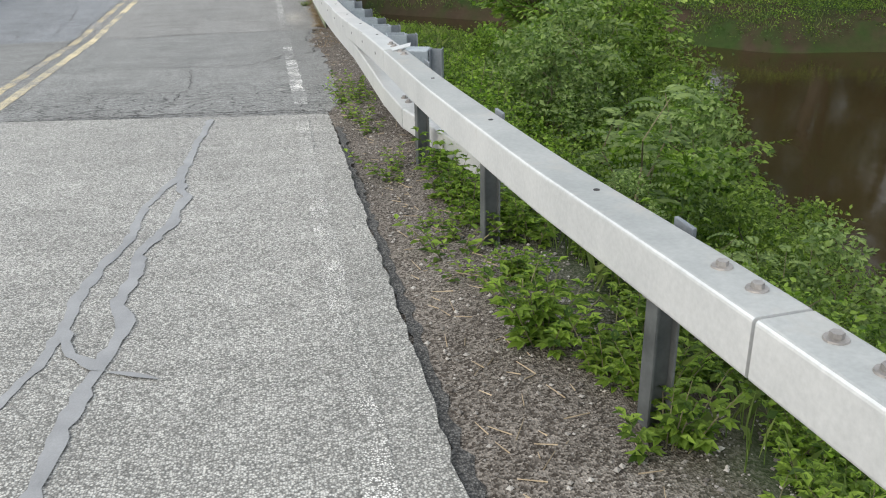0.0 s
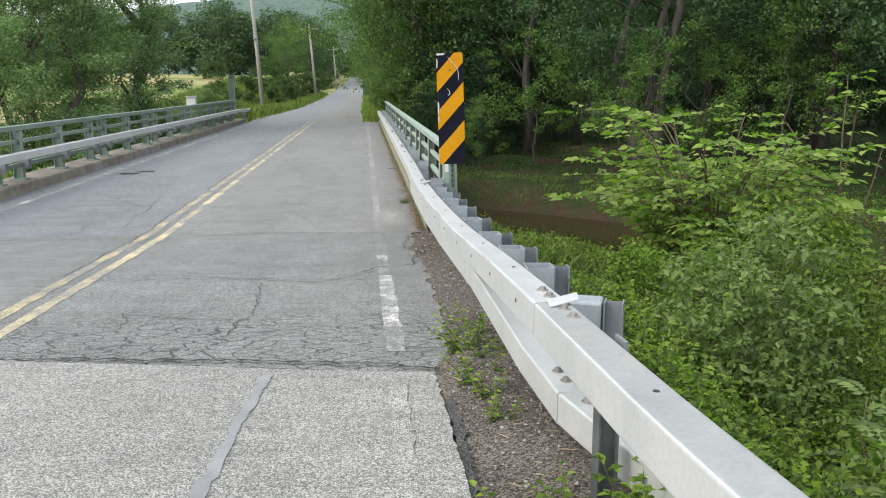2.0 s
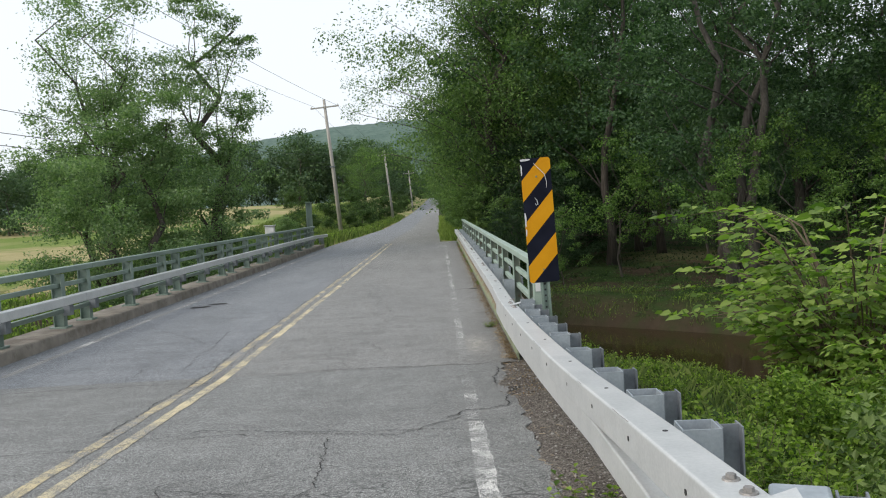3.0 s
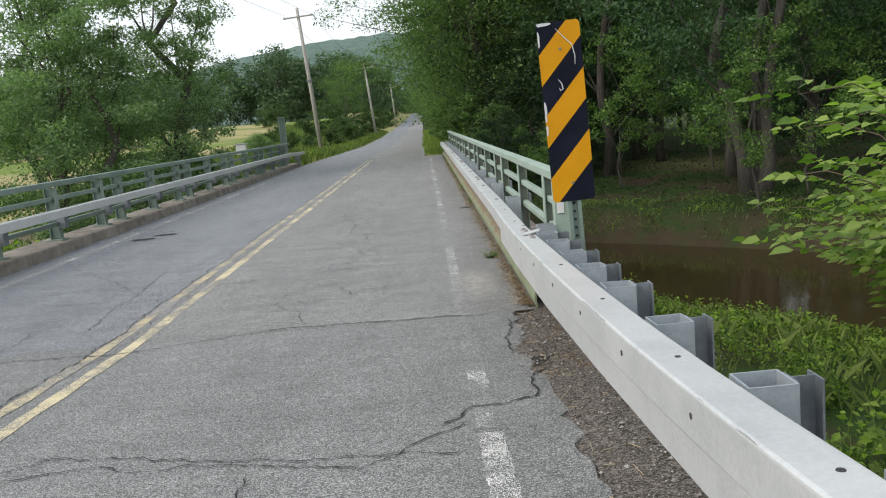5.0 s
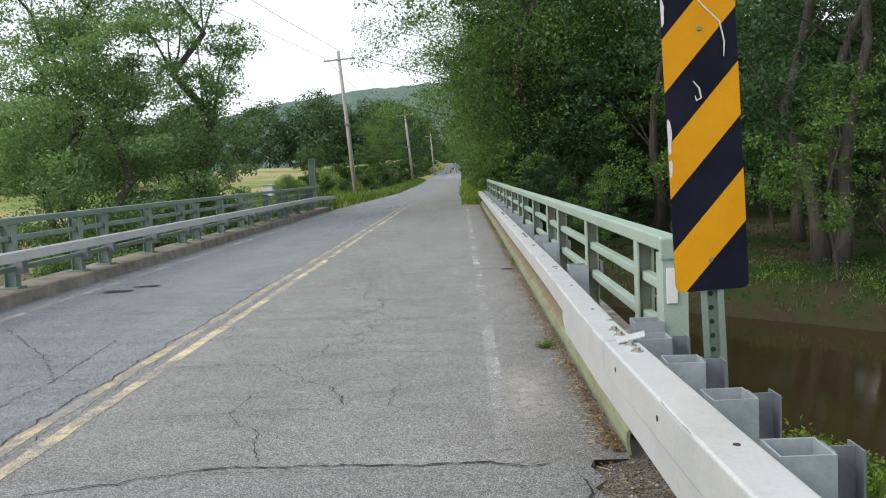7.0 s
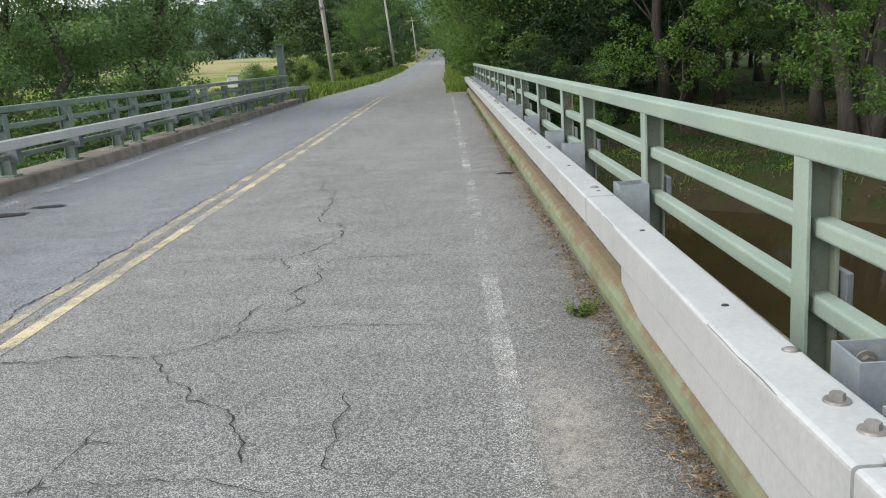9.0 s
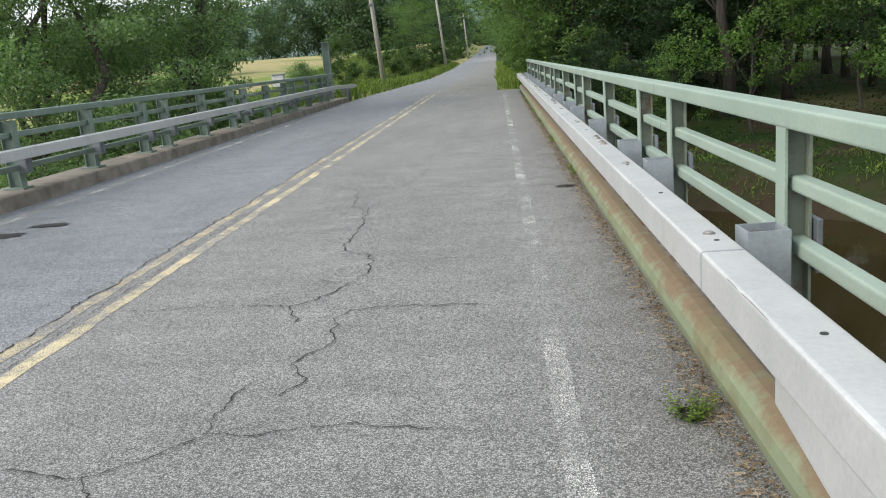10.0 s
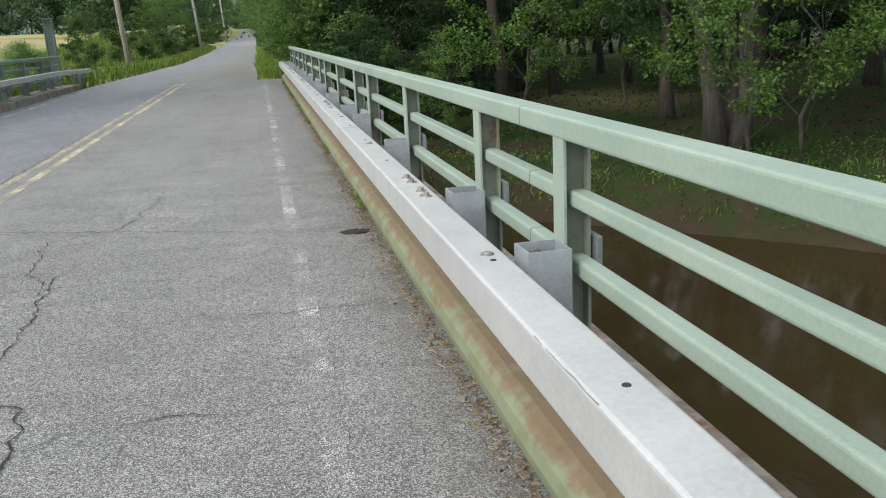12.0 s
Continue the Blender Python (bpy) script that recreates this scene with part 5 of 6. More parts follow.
def left_trees():
    a = tree("silver_maple", "broad dense grey-green tree leaning over the far railing", 9.3, 0.22, 0.4, 3.8, 150, 64000, 0.115, M_LEAF_GREY, M_BARK, 17, trunks=2, clump_size=0.085, limb_step=7, flat=0.45)
    first_at(a, -10.5, 31.8, 0)
    b = tree("cottonwood", "tall narrow grey-green tree with a dark straight trunk", 14.0, 0.34, 1.2, 2.2, 110, 32000, 0.115, M_LEAF_GREY, M_BARK, 18, clump_size=0.12, limb_step=5, flat=0.5)
    first_at(b, -8.9, 36.3, 0)
    c = tree("silver_maple", "tall open grey-green tree with dark ascending limbs", 13.5, 0.13, 5.0, 3.0, 64, 22000, 0.12, M_LEAF_GREY, M_BARK, 22, trunks=2, clump_size=0.13, limb_step=2)
    first_at(c, -12.4, 33.6, 0)
    bush = tree("bank_bush", "dense green bush behind the opposite railing", 3.6, 0.06, 0.3, 2.3, 46, 17000, 0.11, M_LEAF_GREY, M_BARK, 19, category="bush")
    first_at(bush, -8.9, 33.0, 0)
    bush["group"] = "bushes behind the railing"
    for x, y, s in ((-9.4, 29.8, 0.7), (-8.0, 39.5, 0.95), (-7.9, 36.3, 0.7), (-11.5, 37, 1.1), (-7.4, 29.5, 0.36), (-7.0, 41.3, 0.5), (-7.6, 46.5, 0.5), (-10.2, 39.0, 1.25), (-9.0, 27.5, 0.45)):
        put(bush, x, y, 41 * x, s)
    # verge bushes beside the far road
    verge = tree("verge_bush", "rounded green shrub on the grassy verge", 3.0, 0.05, 0.2, 1.9, 24, 5000, 0.14, M_LEAF_MID, M_BARK, 20, category="bush")
    first_at(verge, -9.2, 92, 0)
    verge["group"] = "shrubs on the verge"
    for x, y, s in ((-11, 97, 1.4), (-8.8, 104, 1.1), (-9.5, 114, 1.2), (-8.4, 122, 1.0), (-10.5, 128, 1.7), (-8.5, 142, 1.2), (-9.5, 155, 1.5), (-8.5, 170, 1.3), (-12.5, 85, 0.9), (-24, 150, 1.3), (-27, 154, 1.1), (-8, 190, 1.5), (-8, 215, 1.7), (-16, 100, 0.8)):
        put(verge, x, y, 77 * x, s)
    far = tree("far_tree", "distant rounded tree in the line beyond the meadow", 14, 0.2, 0.8, 5.2, 40, 3600, 0.62, M_FAR, M_BARK, 21, clump_size=0.16, limb_step=20)
    first_at(far, -30, 205, 0)
    far["group"] = "tree line beyond the meadow"
    rng = random.Random(8)
    for x, y in ((-17, 205), (-21, 198), (-25, 206), (-14, 225), (-29, 212), (-19, 216)):
        put(far, x, y, 37 * x, 1.0)
    for k in range(22):
        x = -9.5 - 7.5 * k * 0.55 + rng.uniform(-2, 2)
        put(far, x, 205 + rng.uniform(-16, 26) + (40 if x > -16 else 0), rng.uniform(0, 360), rng.uniform(0.8, 1.15))
    for k in range(26):
        x = -50 - 7 * k + rng.uniform(-2, 2)
        put(far, x, 200 - 2.0 * k + rng.uniform(-8, 8), rng.uniform(0, 360), rng.uniform(0.75, 1.1))
    for k in range(26):
        put(far, -36 - 2.7 * k + rng.uniform(-1, 1), 124 - 0.5 * k + rng.uniform(-4, 4), rng.uniform(0, 360), rng.uniform(0.5, 0.68), "rounded tree in the hedge behind the mown field")
    for k in range(14):
        put(far, -11 + 1.4 * k, 477 + (k % 2), 70 * k, 0.42, "dense dark shrub where the road bends away")
    for k in range(9):
        put(far, -13 + 3.2 * k, 480 + 5 * (k % 3), 40 * k, 0.9)
    for k in range(12):
        put(far, 8.5 + rng.uniform(-1, 1), 250 + 18 * k, rng.uniform(0, 360), 1.0)
        put(far, -13.5 + rng.uniform(-1, 0.5), 255 + 18 * k, rng.uniform(0, 360), 0.95)
        put(far, 3 + rng.uniform(-1, 10), 140 + 16 * k, rng.uniform(0, 360), rng.uniform(0.8, 1.1))
        put(far, -12 - rng.uniform(0, 9), 230 + 18 * k, rng.uniform(0, 360), rng.uniform(0.8, 1.1))


def hills():
    for name, y0, knots, seed in (("hill_far", 1500.0, [(-1900, 80), (-1300, 100), (-930, 116), (-700, 122), (-505, 150), (-360, 178), (-208, 196), (60, 205), (300, 190), (900, 140), (1600, 100)], 3),
                                  ("hill_near", 1100.0, [(-1500, 34), (-900, 48), (-500, 40), (-250, 62), (0, 75), (300, 70), (1200, 50)], 9)):
        xs = np.linspace(knots[0][0], knots[-1][0], 260)
        rows, nx = 14, len(xs)
        verts = []
        for r in range(rows):
            t = r / (rows - 1)
            for x in xs:
                h = bent(x, knots)
                z = -8 + h * math.sin(t * math.pi / 2) + (noise.noise((x * 0.02, t * 6, seed)) * 7 + noise.noise((x * 0.09, t * 19, seed)) * 3.5) * min(1, 3 * t)
                verts.append((x, y0 + 420 * t, z))
        faces = [(r * nx + k, r * nx + k + 1, (r + 1) * nx + k + 1, (r + 1) * nx + k) for r in range(rows - 1) for k in range(nx - 1)]
        tagged(new(name, mesh_of(name, verts, faces, M_HILL, True)), "hazy blue-green wooded ridge on the horizon", "hill", kind="structure")


M_HILL = hill_material()
forest()
left_trees()
hills()


# ---------------- undergrowth ----------------
def weed_data(kind, seed):
    """A small plant: stems with leaves along them. Returns stem and leaf meshes."""
    rng = random.Random(seed)
    nrg = np.random.default_rng(seed)
    stems, lv, lf = [], [], []
    count = 0

    def leaf(p, d, ln, wide, droop):
        nonlocal count
        d = Vector(d).normalized()
        s = d.cross(Vector((0, 0, 1))).normalized()
        u = s.cross(d)
        p = Vector(p)
        q = [p, p + d * ln * 0.35 + s * wide * 0.5 + u * 0.08 * ln, p + d * ln * 0.7 + s * wide * 0.32 - Vector((0, 0, droop * 0.4)), p + d * ln - Vector((0, 0, droop)),
             p + d * ln * 0.7 - s * wide * 0.32 - Vector((0, 0, droop * 0.4)), p + d * ln * 0.35 - s * wide * 0.5 + u * 0.08 * ln]
        lv.extend(tuple(v) for v in q)
        lf.append((count, count + 1, count + 2, count + 3))
        lf.append((count, count + 3, count + 4, count + 5))
        count += 6

    tall = {"mugwort": 0.32, "seedling": 0.14, "broadleaf": 0.45}[kind]
    for k in range({"mugwort": 7, "seedling": 4, "broadleaf": 6}[kind]):
        a, reach = rng.uniform(0, 6.28), rng.uniform(0.02, 0.14)
        base = Vector((math.cos(a) * reach * 0.6, math.sin(a) * reach * 0.6, -0.03))
        top = Vector((math.cos(a) * reach * 2, math.sin(a) * reach * 2, tall * rng.uniform(0.6, 1.1)))
        stems.append(tube([base, base.lerp(top, 0.5) + Vector((0, 0, 0.02)), top], [0.004, 0.003, 0.0015], 4))
        for q in range(11):
            t = 0.15 + 0.85 * q / 10
            b = a + 2.4 * q
            ln = {"mugwort": 0.115, "seedling": 0.055, "broadleaf": 0.08}[kind] * rng.uniform(0.7, 1.2) * (1.1 - 0.4 * t)
            d = (math.cos(b), math.sin(b), 0.35 if t < 0.9 else 0.9)
            leaf(base.lerp(top, t), d, ln, ln * (0.5 if kind == "mugwort" else 0.62), ln * 0.3)
            if kind == "mugwort":
                for side in (-0.7, 0.7):
                    leaf(base.lerp(top, t) + Vector(d).normalized() * ln * 0.3, (math.cos(b + side), math.sin(b + side), 0.25), ln * 0.65, ln * 0.3, ln * 0.15)
    return [data_of("stem", b, M_STEM) for b in stems], mesh_of("foliage", lv, lf, M_WEED)


def sumac_data(seed, height=1.5, stems_n=3):
    """A shrub with long feathered leaves, each a stalk with pairs of leaflets."""
    rng = random.Random(seed)
    stems, lv, lf = [], [], []
    for k in range(stems_n):
        a = 2.1 * k + rng.random()
        top = Vector((math.cos(a) * 0.35, math.sin(a) * 0.35, height * rng.uniform(0.75, 1.0)))
        pts = limb_path(Vector((0.05 * math.cos(a), 0.05 * math.sin(a), -0.1)), top, 0.1, rng, 5)
        stems.append(tube(pts, [0.013, 0.011, 0.010, 0.008, 0.006, 0.004], 6))
        for q in range(15):
            b = 2.4 * q + rng.random()
            start = pts[-1].lerp(pts[1], q / 17)
            d = Vector((math.cos(b), math.sin(b), 0.55)).normalized()
            side = d.cross(Vector((0, 0, 1))).normalized()
            ln = rng.uniform(0.3, 0.46)
            for j in range(1, 10):
                t = j / 9
                p = start + d * ln * t - Vector((0, 0, 0.22 * t * t))
                for sgn in (-1, 1):
                    w = 0.085 * (1.15 - abs(t - 0.45))
                    tipp = p + side * sgn * w + d * 0.035 - Vector((0, 0, 0.03))
                    m1 = p.lerp(tipp, 0.4) + d * 0.019
                    m2 = p.lerp(tipp, 0.4) - d * 0.019
                    i = len(lv)
                    lv += [tuple(p), tuple(m1), tuple(tipp), tuple(m2)]
                    lf.append((i, i + 1, i + 2, i + 3))
    return [data_of("stem", b, M_STEM) for b in stems], mesh_of("foliage", lv, lf, M_SUMAC)


def scatter_plants():
    kinds = {k: [weed_data(k, 60 + 7 * n + s) for s in range(3)] for n, k in enumerate(("mugwort", "seedling", "broadleaf"))}
    rng = random.Random(77)

    def plant(kind, x, y, s, name, label, group, z=None):
        st, lv = kinds[kind][rng.randrange(3)]
        ob = thing(name, label, "weed", group, at=pose(x, y, land_at(x, y) if z is None else z, 0, 0, rng.uniform(0, 360)))
        ob.scale = (s, s, s)
        for one in st:
            child("stem", one, ob)
        child("foliage", lv, ob)

    for k in range(105):
        y = rng.uniform(-1.2, 6.0)
        x = bx(y) + rng.choice((rng.uniform(-0.06, 0.14), rng.uniform(0.05, 0.8), rng.uniform(0.16, 0.6), rng.uniform(0.16, 0.7), rng.uniform(0.3, 0.9)))
        if y > 3.9:
            x = max(x, bx(y) + rng.uniform(0.3, 0.6))
        plant("mugwort", x, y, rng.uniform(0.42, 0.85), "mugwort_plant", "leafy bright green weed growing under the guide rail", "weeds under the rail")
    for k in range(22):
        y = rng.uniform(-0.5, 6.4)
        plant("seedling", bx(y) - rng.uniform(0.04, 0.22), y, rng.uniform(0.6, 1.2), "seedling", "small green seedling in the gravel", "seedlings in the gravel")
    for k in range(70):
        y = rng.uniform(-1.5, 7.5)
        plant("broadleaf", bx(y) + rng.uniform(0.7, 2.6), y, rng.uniform(0.6, 1.0), "broadleaf_weed", "tall broad-leaved green weed on the bank", "weeds on the bank")
    for k in range(6):
        plant("seedling", 0.92 + 0.035 * (k % 3), 13.96 + 0.05 * (k // 3), 0.42, "seedling", "small green tuft in a pothole", "tufts on the deck", 0.012)
    sumacs = [sumac_data(5, 1.5), sumac_data(6, 1.15, 2), sumac_data(7, 1.8, 4)]
    for k, (x, y, s) in enumerate(((2.65, 3.7, 0.8), (3.2, 4.8, 0.85), (2.4, 2.2, 0.4), (3.0, 6.2, 0.8), (4.0, 6.6, 0.7), (3.6, 7.2, 0.8), (3.4, 3.3, 0.5))):
        st, lv = sumacs[k % 3]
        ob = thing("sumac_shrub", "shrub with long feathery grey-green leaves", "shrub", "shrubs on the bank", at=pose(x, y, land_at(x, y), 0, 0, 67 * k))
        ob.scale = (s, s, s)
        for one in st:
            child("stem", one, ob)
        child("foliage", lv, ob)


def spray_bush(name, label, height, spread, stems, leaf, mat, seed):
    """Arching stems with side shoots, and pointed leaves set alternately along the shoots."""
    rng = random.Random(seed)
    ob = thing(name, label, "bush")
    lv, lf = [], []

    def set_leaf(p, d, ln):
        d = d.normalized()
        side = d.cross(Vector((0, 0, 1))).normalized()
        side = Matrix.Rotation(rng.uniform(-0.9, 0.9), 3, d) @ side
        up = side.cross(d)
        fall = Vector((0, 0, -1))
        mid = [p + d * ln * t + fall * ln * 0.28 * t * t for t in (0.0, 0.3, 0.65, 1.0)]
        w = side * ln * 0.27
        i = len(lv)
        lv.extend(tuple(v) for v in (mid[0], mid[1] + w + up * 0.05 * ln, mid[2] + w * 0.8 + up * 0.04 * ln, mid[3], mid[2] - w * 0.8 + up * 0.04 * ln, mid[1] - w + up * 0.05 * ln, mid[1], mid[2]))
        lf.extend([(i, i + 1, i + 6), (i + 1, i + 2, i + 7, i + 6), (i + 2, i + 3, i + 7), (i + 3, i + 4, i + 7), (i + 4, i + 5, i + 6, i + 7), (i + 5, i, i + 6)])

    for k in range(stems):
        a = 2.4 * k + rng.uniform(-0.4, 0.4)
        reach, tall = spread * rng.uniform(0.35, 1.0), height * rng.uniform(0.55, 1.0)
        pts = []
        for q in range(8):
            t = q / 7
            r = reach * t ** 1.5
            pts.append(Vector((math.cos(a) * (0.08 + r) + rng.uniform(-0.03, 0.03), math.sin(a) * (0.08 + r) + rng.uniform(-0.03, 0.03), -0.15 + (tall + 0.15) * math.sin(t * 1.75) / math.sin(1.5))))
        part("stem", tube(pts, [0.016 * (1 - 0.85 * q / 7) for q in range(8)], 5), M_TWIG_BARK, ob, smooth=True)
        for j in range(9):
            t = 0.32 + 0.68 * j / 8
            base = pts[min(int(t * 7), 6)].lerp(pts[min(int(t * 7), 6) + 1], t * 7 - min(int(t * 7), 6))
            b = a + (1 if j % 2 else -1) * rng.uniform(0.3, 1.5)
            out = Vector((math.cos(b), math.sin(b), rng.uniform(0.0, 0.55))).normalized()
            ln = rng.uniform(0.25, 0.5) * (1.2 - 0.5 * t)
            n = max(4, int(ln / (leaf * 0.42)))
            for m in range(n):
                u = (m + 0.6) / n
                p = base + out * ln * u - Vector((0, 0, 0.18 * ln * u * u))
                turn = b + (0.95 if m % 2 else -0.95) * (1.0 - 0.6 * u)
                set_leaf(p, Vector((math.cos(turn), math.sin(turn), rng.uniform(-0.1, 0.35))), leaf * rng.uniform(0.65, 1.2) * (0.75 + 0.35 * u))
    child("foliage", mesh_of("foliage", lv, lf, mat), ob)
    return ob


def bank_bushes():
    top = 1.5
    elder = spray_bush("elder_bush", "tall bush with arching sprays of bright pointed leaves on the bank", top - land_at(4.35, 10.0), 1.75, 60, 0.13, M_LEAF_BRIGHT, 41)
    first_at(elder, 4.2, 10.0, 0, 1.0, 0.0)
    low_elder = spray_bush("elder_bush", "low bush with sprays of bright pointed leaves", 1.25, 0.75, 22, 0.09, M_LEAF_FRESH, 45)
    first_at(low_elder, 4.2, 2.2, 0)
    for ob in (elder, low_elder):
        ob["group"] = "leafy bushes on the bank"
    for x, y, s in ((3.5, 0.9, 0.7), (4.7, 3.2, 0.9), (3.2, 2.6, 0.55), (3.9, 5.9, 0.8), (2.9, 4.9, 0.5), (4.6, 6.6, 1.0), (3.3, 7.6, 0.6), (2.7, 1.2, 0.45), (5.0, 4.6, 0.9), (2.6, 6.4, 0.4)):
        put(low_elder, x, y, 97 * x + 13 * y, s)
    vine = tree("bank_bush", "tangled dark green bush on the river bank", 1.5, 0.03, 0.15, 1.25, 34, 6000, 0.062, M_LEAF_BANK, M_BARK, 42, category="bush")
    first_at(vine, 4.0, 8.0, 0)
    vine["group"] = "bushes on the bank"
    for x, y, s in ((4.7, 7.4, 0.75), (5.3, 8.4, 0.6), (4.9, 9.2, 1.05), (3.7, 6.6, 0.8), (4.4, 8.4, 1.1), (3.2, 5.6, 0.55), (5.4, 10.2, 1.0), (4.6, 5.4, 0.8), (4.0, 4.4, 0.75), (3.5, 3.2, 0.5), (4.9, 3.6, 0.55)):
        put(vine, x, y, 57 * x + 31 * y, s)
    put(elder, 4.5, 8.5, 80, 0.55)
    put(elder, 4.5, 9.3, 210, 0.8)
    put(elder, 4.4, 11.0, 130, 0.85)
    whip = spray_bush("elder_bush", "few long arching boughs of bright leaves above the bank", 4.3, 1.0, 4, 0.11, M_LEAF_BRIGHT, 47)
    first_at(whip, 5.5, 9.7, 0)
    whip["group"] = "leafy bushes on the bank"
    put(elder, 4.3, 7.2, 160, 0.5)
    leafy_low = tree("bramble_bush", "low sprawling bright green bush on the bank", 0.85, 0.018, 0.05, 0.75, 34, 2200, 0.062, M_LEAF_FRESH, M_STEM, 43, category="bush", clump_size=0.13, ovate=True, limb_step=5)
    first_at(leafy_low, 2.9, 4.4, 0)
    willow = tree("willow_bush", "upright grey-green bush with narrow leaves on the bank", 1.5, 0.02, 0.25, 0.7, 40, 3600, 0.066, M_SUMAC, M_STEM, 44, trunks=3, category="bush", clump_size=0.12, limb_step=4)
    first_at(willow, 3.6, 5.1, 0)
    for ob in (leafy_low, willow):
        ob["group"] = "bushes on the bank"
    rng = random.Random(12)
    spots = []
    while len(spots) < 52:
        y = rng.uniform(-1.0, 9.0)
        x = rng.uniform(bx(y) + 0.95, 5.2 + 0.14 * y)
        if all((x - p) ** 2 + (y - q) ** 2 > 0.22 for p, q in spots):
            spots.append((x, y))
    for k, (x, y) in enumerate(spots):
        small = 0.55 if x < bx(y) + 1.4 else 1.0
        put((leafy_low, willow, leafy_low, leafy_low, vine)[k % 5], x, y, 71 * k, small * rng.uniform(0.55, 1.0) * (0.5 if k % 5 == 4 else 1.0))


def stuff():
    """Grass, ground leaves, litter and loose stones: too many to count."""
    rng = np.random.default_rng(5)

    def blades(n, xr, yr, keep, length, name, label, mat, lean=0.5, width=0.006):
        x, y = rng.uniform(*xr, n), rng.uniform(*yr, n)
        ok = keep(x, y)
        x, y = x[ok], y[ok]
        z = land(x, y) - 0.01
        m = len(x)
        a = rng.uniform(0, 2 * np.pi, m)
        ln = length * rng.uniform(0.5, 1.3, m)
        side = np.stack([np.cos(a), np.sin(a), 0 * a], 1) * (width * (0.6 + ln / length))[:, None]
        tilt = np.stack([-np.sin(a), np.cos(a), 0 * a], 1) * (lean * ln * rng.uniform(0.1, 1, m))[:, None]
        p = np.stack([x, y, z], 1)
        up = np.array([0, 0, 1.0]) * ln[:, None]
        v = np.stack([p - side, p + side, p + up * 0.6 + tilt * 0.35 + side * 0.6, p + up * 0.95 + tilt, p + up * 0.6 + tilt * 0.35 - side * 0.6], 1).reshape(-1, 3)
        i = np.arange(m)[:, None] * 5
        tagged(new(name, mesh_of(name, v, (i + np.arange(5)[None]), mat)), label, "grass", kind="stuff")

    def carpet(n, xr, yr, keep, height, leaf, name, label, mat, up=0.3, taper=None):
        x, y = rng.uniform(*xr, n), rng.uniform(*yr, n)
        ok = keep(x, y) & (np.sin(4.1 * x + 2.2 * np.sin(1.9 * y)) * np.sin(3.7 * y + 1.9 * np.sin(2.3 * x)) > -0.62 + 0.3 * rng.random(n))
        x, y = x[ok], y[ok]
        lump = 0.5 + 0.5 * np.sin(2.1 * x + 1.3 * y) * np.sin(1.7 * y - 0.8 * x)
        fine = 0.5 + 0.5 * np.sin(7.3 * x + 2.0 * np.sin(3.1 * y)) * np.sin(6.1 * y + 1.7 * np.sin(2.6 * x))
        z = land(x, y) + rng.uniform(0.0, 1.0, len(x)) ** 0.7 * height * (0.15 + 0.6 * lump + 0.55 * fine)
        if taper:
            ground = land(x, y)
            z = ground + (z - ground) * np.clip((x - taper[0]) / (taper[1] - taper[0]), 0.08, 1)
        v, f = leaf_cards(np.stack([x, y, z], 1), up, leaf, rng, slender=0.65)
        tagged(new(name, mesh_of(name, v, f, mat)), label, "undergrowth", kind="stuff")

    dry = lambda x, y: land(x, y) > -2.42
    carpet(190000, (1.6, 8.0), (-2.5, 12.5), lambda x, y: dry(x, y) & (x > 1.5 + 0.3 * rng.random(len(x))) & (y < 7.0 + 0.45 * x), 0.42, 0.04, "bank_undergrowth", "dense green undergrowth on the near river bank", M_WEED)
    carpet(130000, (1.3, 6.5), (9.0, 20.0), lambda x, y: (land(x, y) > -2.1 + 0.3 * rng.random(len(x))) & ~((y > 11.2) & (x < 1.9)) & ~((y > 12.7) & (x < 3.3)), 0.22, 0.028, "bank_herbs", "low fresh green herbs by the water", M_WEED)
    blades(22000, (1.5, 7.0), (-1.0, 21.0), lambda x, y: dry(x, y) & (land(x, y) > -2.0) & ~((y > 11.2) & (x < 1.9)), 0.17, "bank_grass", "long thin grass on the river bank", M_GRASS, lean=0.9, width=0.0015)
    far_bank = lambda x, y: (-0.668 * x - 0.744 * y < -23.4) & (land(x, y) > -2.36)
    carpet(70000, (2.0, 26), (14, 46), lambda x, y: far_bank(x, y) & (-0.668 * x - 0.744 * y > -32) & (np.sin(1.1 * x + 0.5 * y) * np.sin(0.9 * y - 0.6 * x) + 0.6 * rng.random(len(x)) > 0.1), 0.3, 0.065, "far_bank_undergrowth", "patchy green undergrowth on the opposite bank", M_LEAF_MID)
    blades(9000, (2, 24), (14, 40), lambda x, y: far_bank(x, y) & (-0.668 * x - 0.744 * y > -28.5) & (np.sin(1.7 * x) * np.sin(1.3 * y + x) > 0.25), 0.16, "far_bank_grass", "rough grass along the opposite water's edge", M_GRASS, width=0.007)
    # floor plants use the leaf colour with the wood's shade painted in
    carpet(30000, (3.0, 40), (30, 75), lambda x, y: (-0.668 * x - 0.744 * y < -30), 0.2, 0.1, "woodland_floor", "green ground plants under the trees", M_LEAF_SHADED)
    carpet(60000, (2.0, 24), (14, 42), lambda x, y: far_bank(x, y) & (-0.668 * x - 0.744 * y > -30) & (np.sin(1.9 * x + 0.7 * y) * np.sin(1.5 * y - 0.9 * x) + 0.5 * rng.random(len(x)) > 0.45), 0.26, 0.06, "far_bank_herbs", "fresh green herb patches on the opposite bank", M_WEED)
    mound = lambda x, y: (np.sin(2.3 * x + 1.1 * y) * np.sin(1.9 * y - 1.2 * x) + 0.55 * np.sin(5.1 * x) * np.sin(4.3 * y + 1.0) > 0.25)
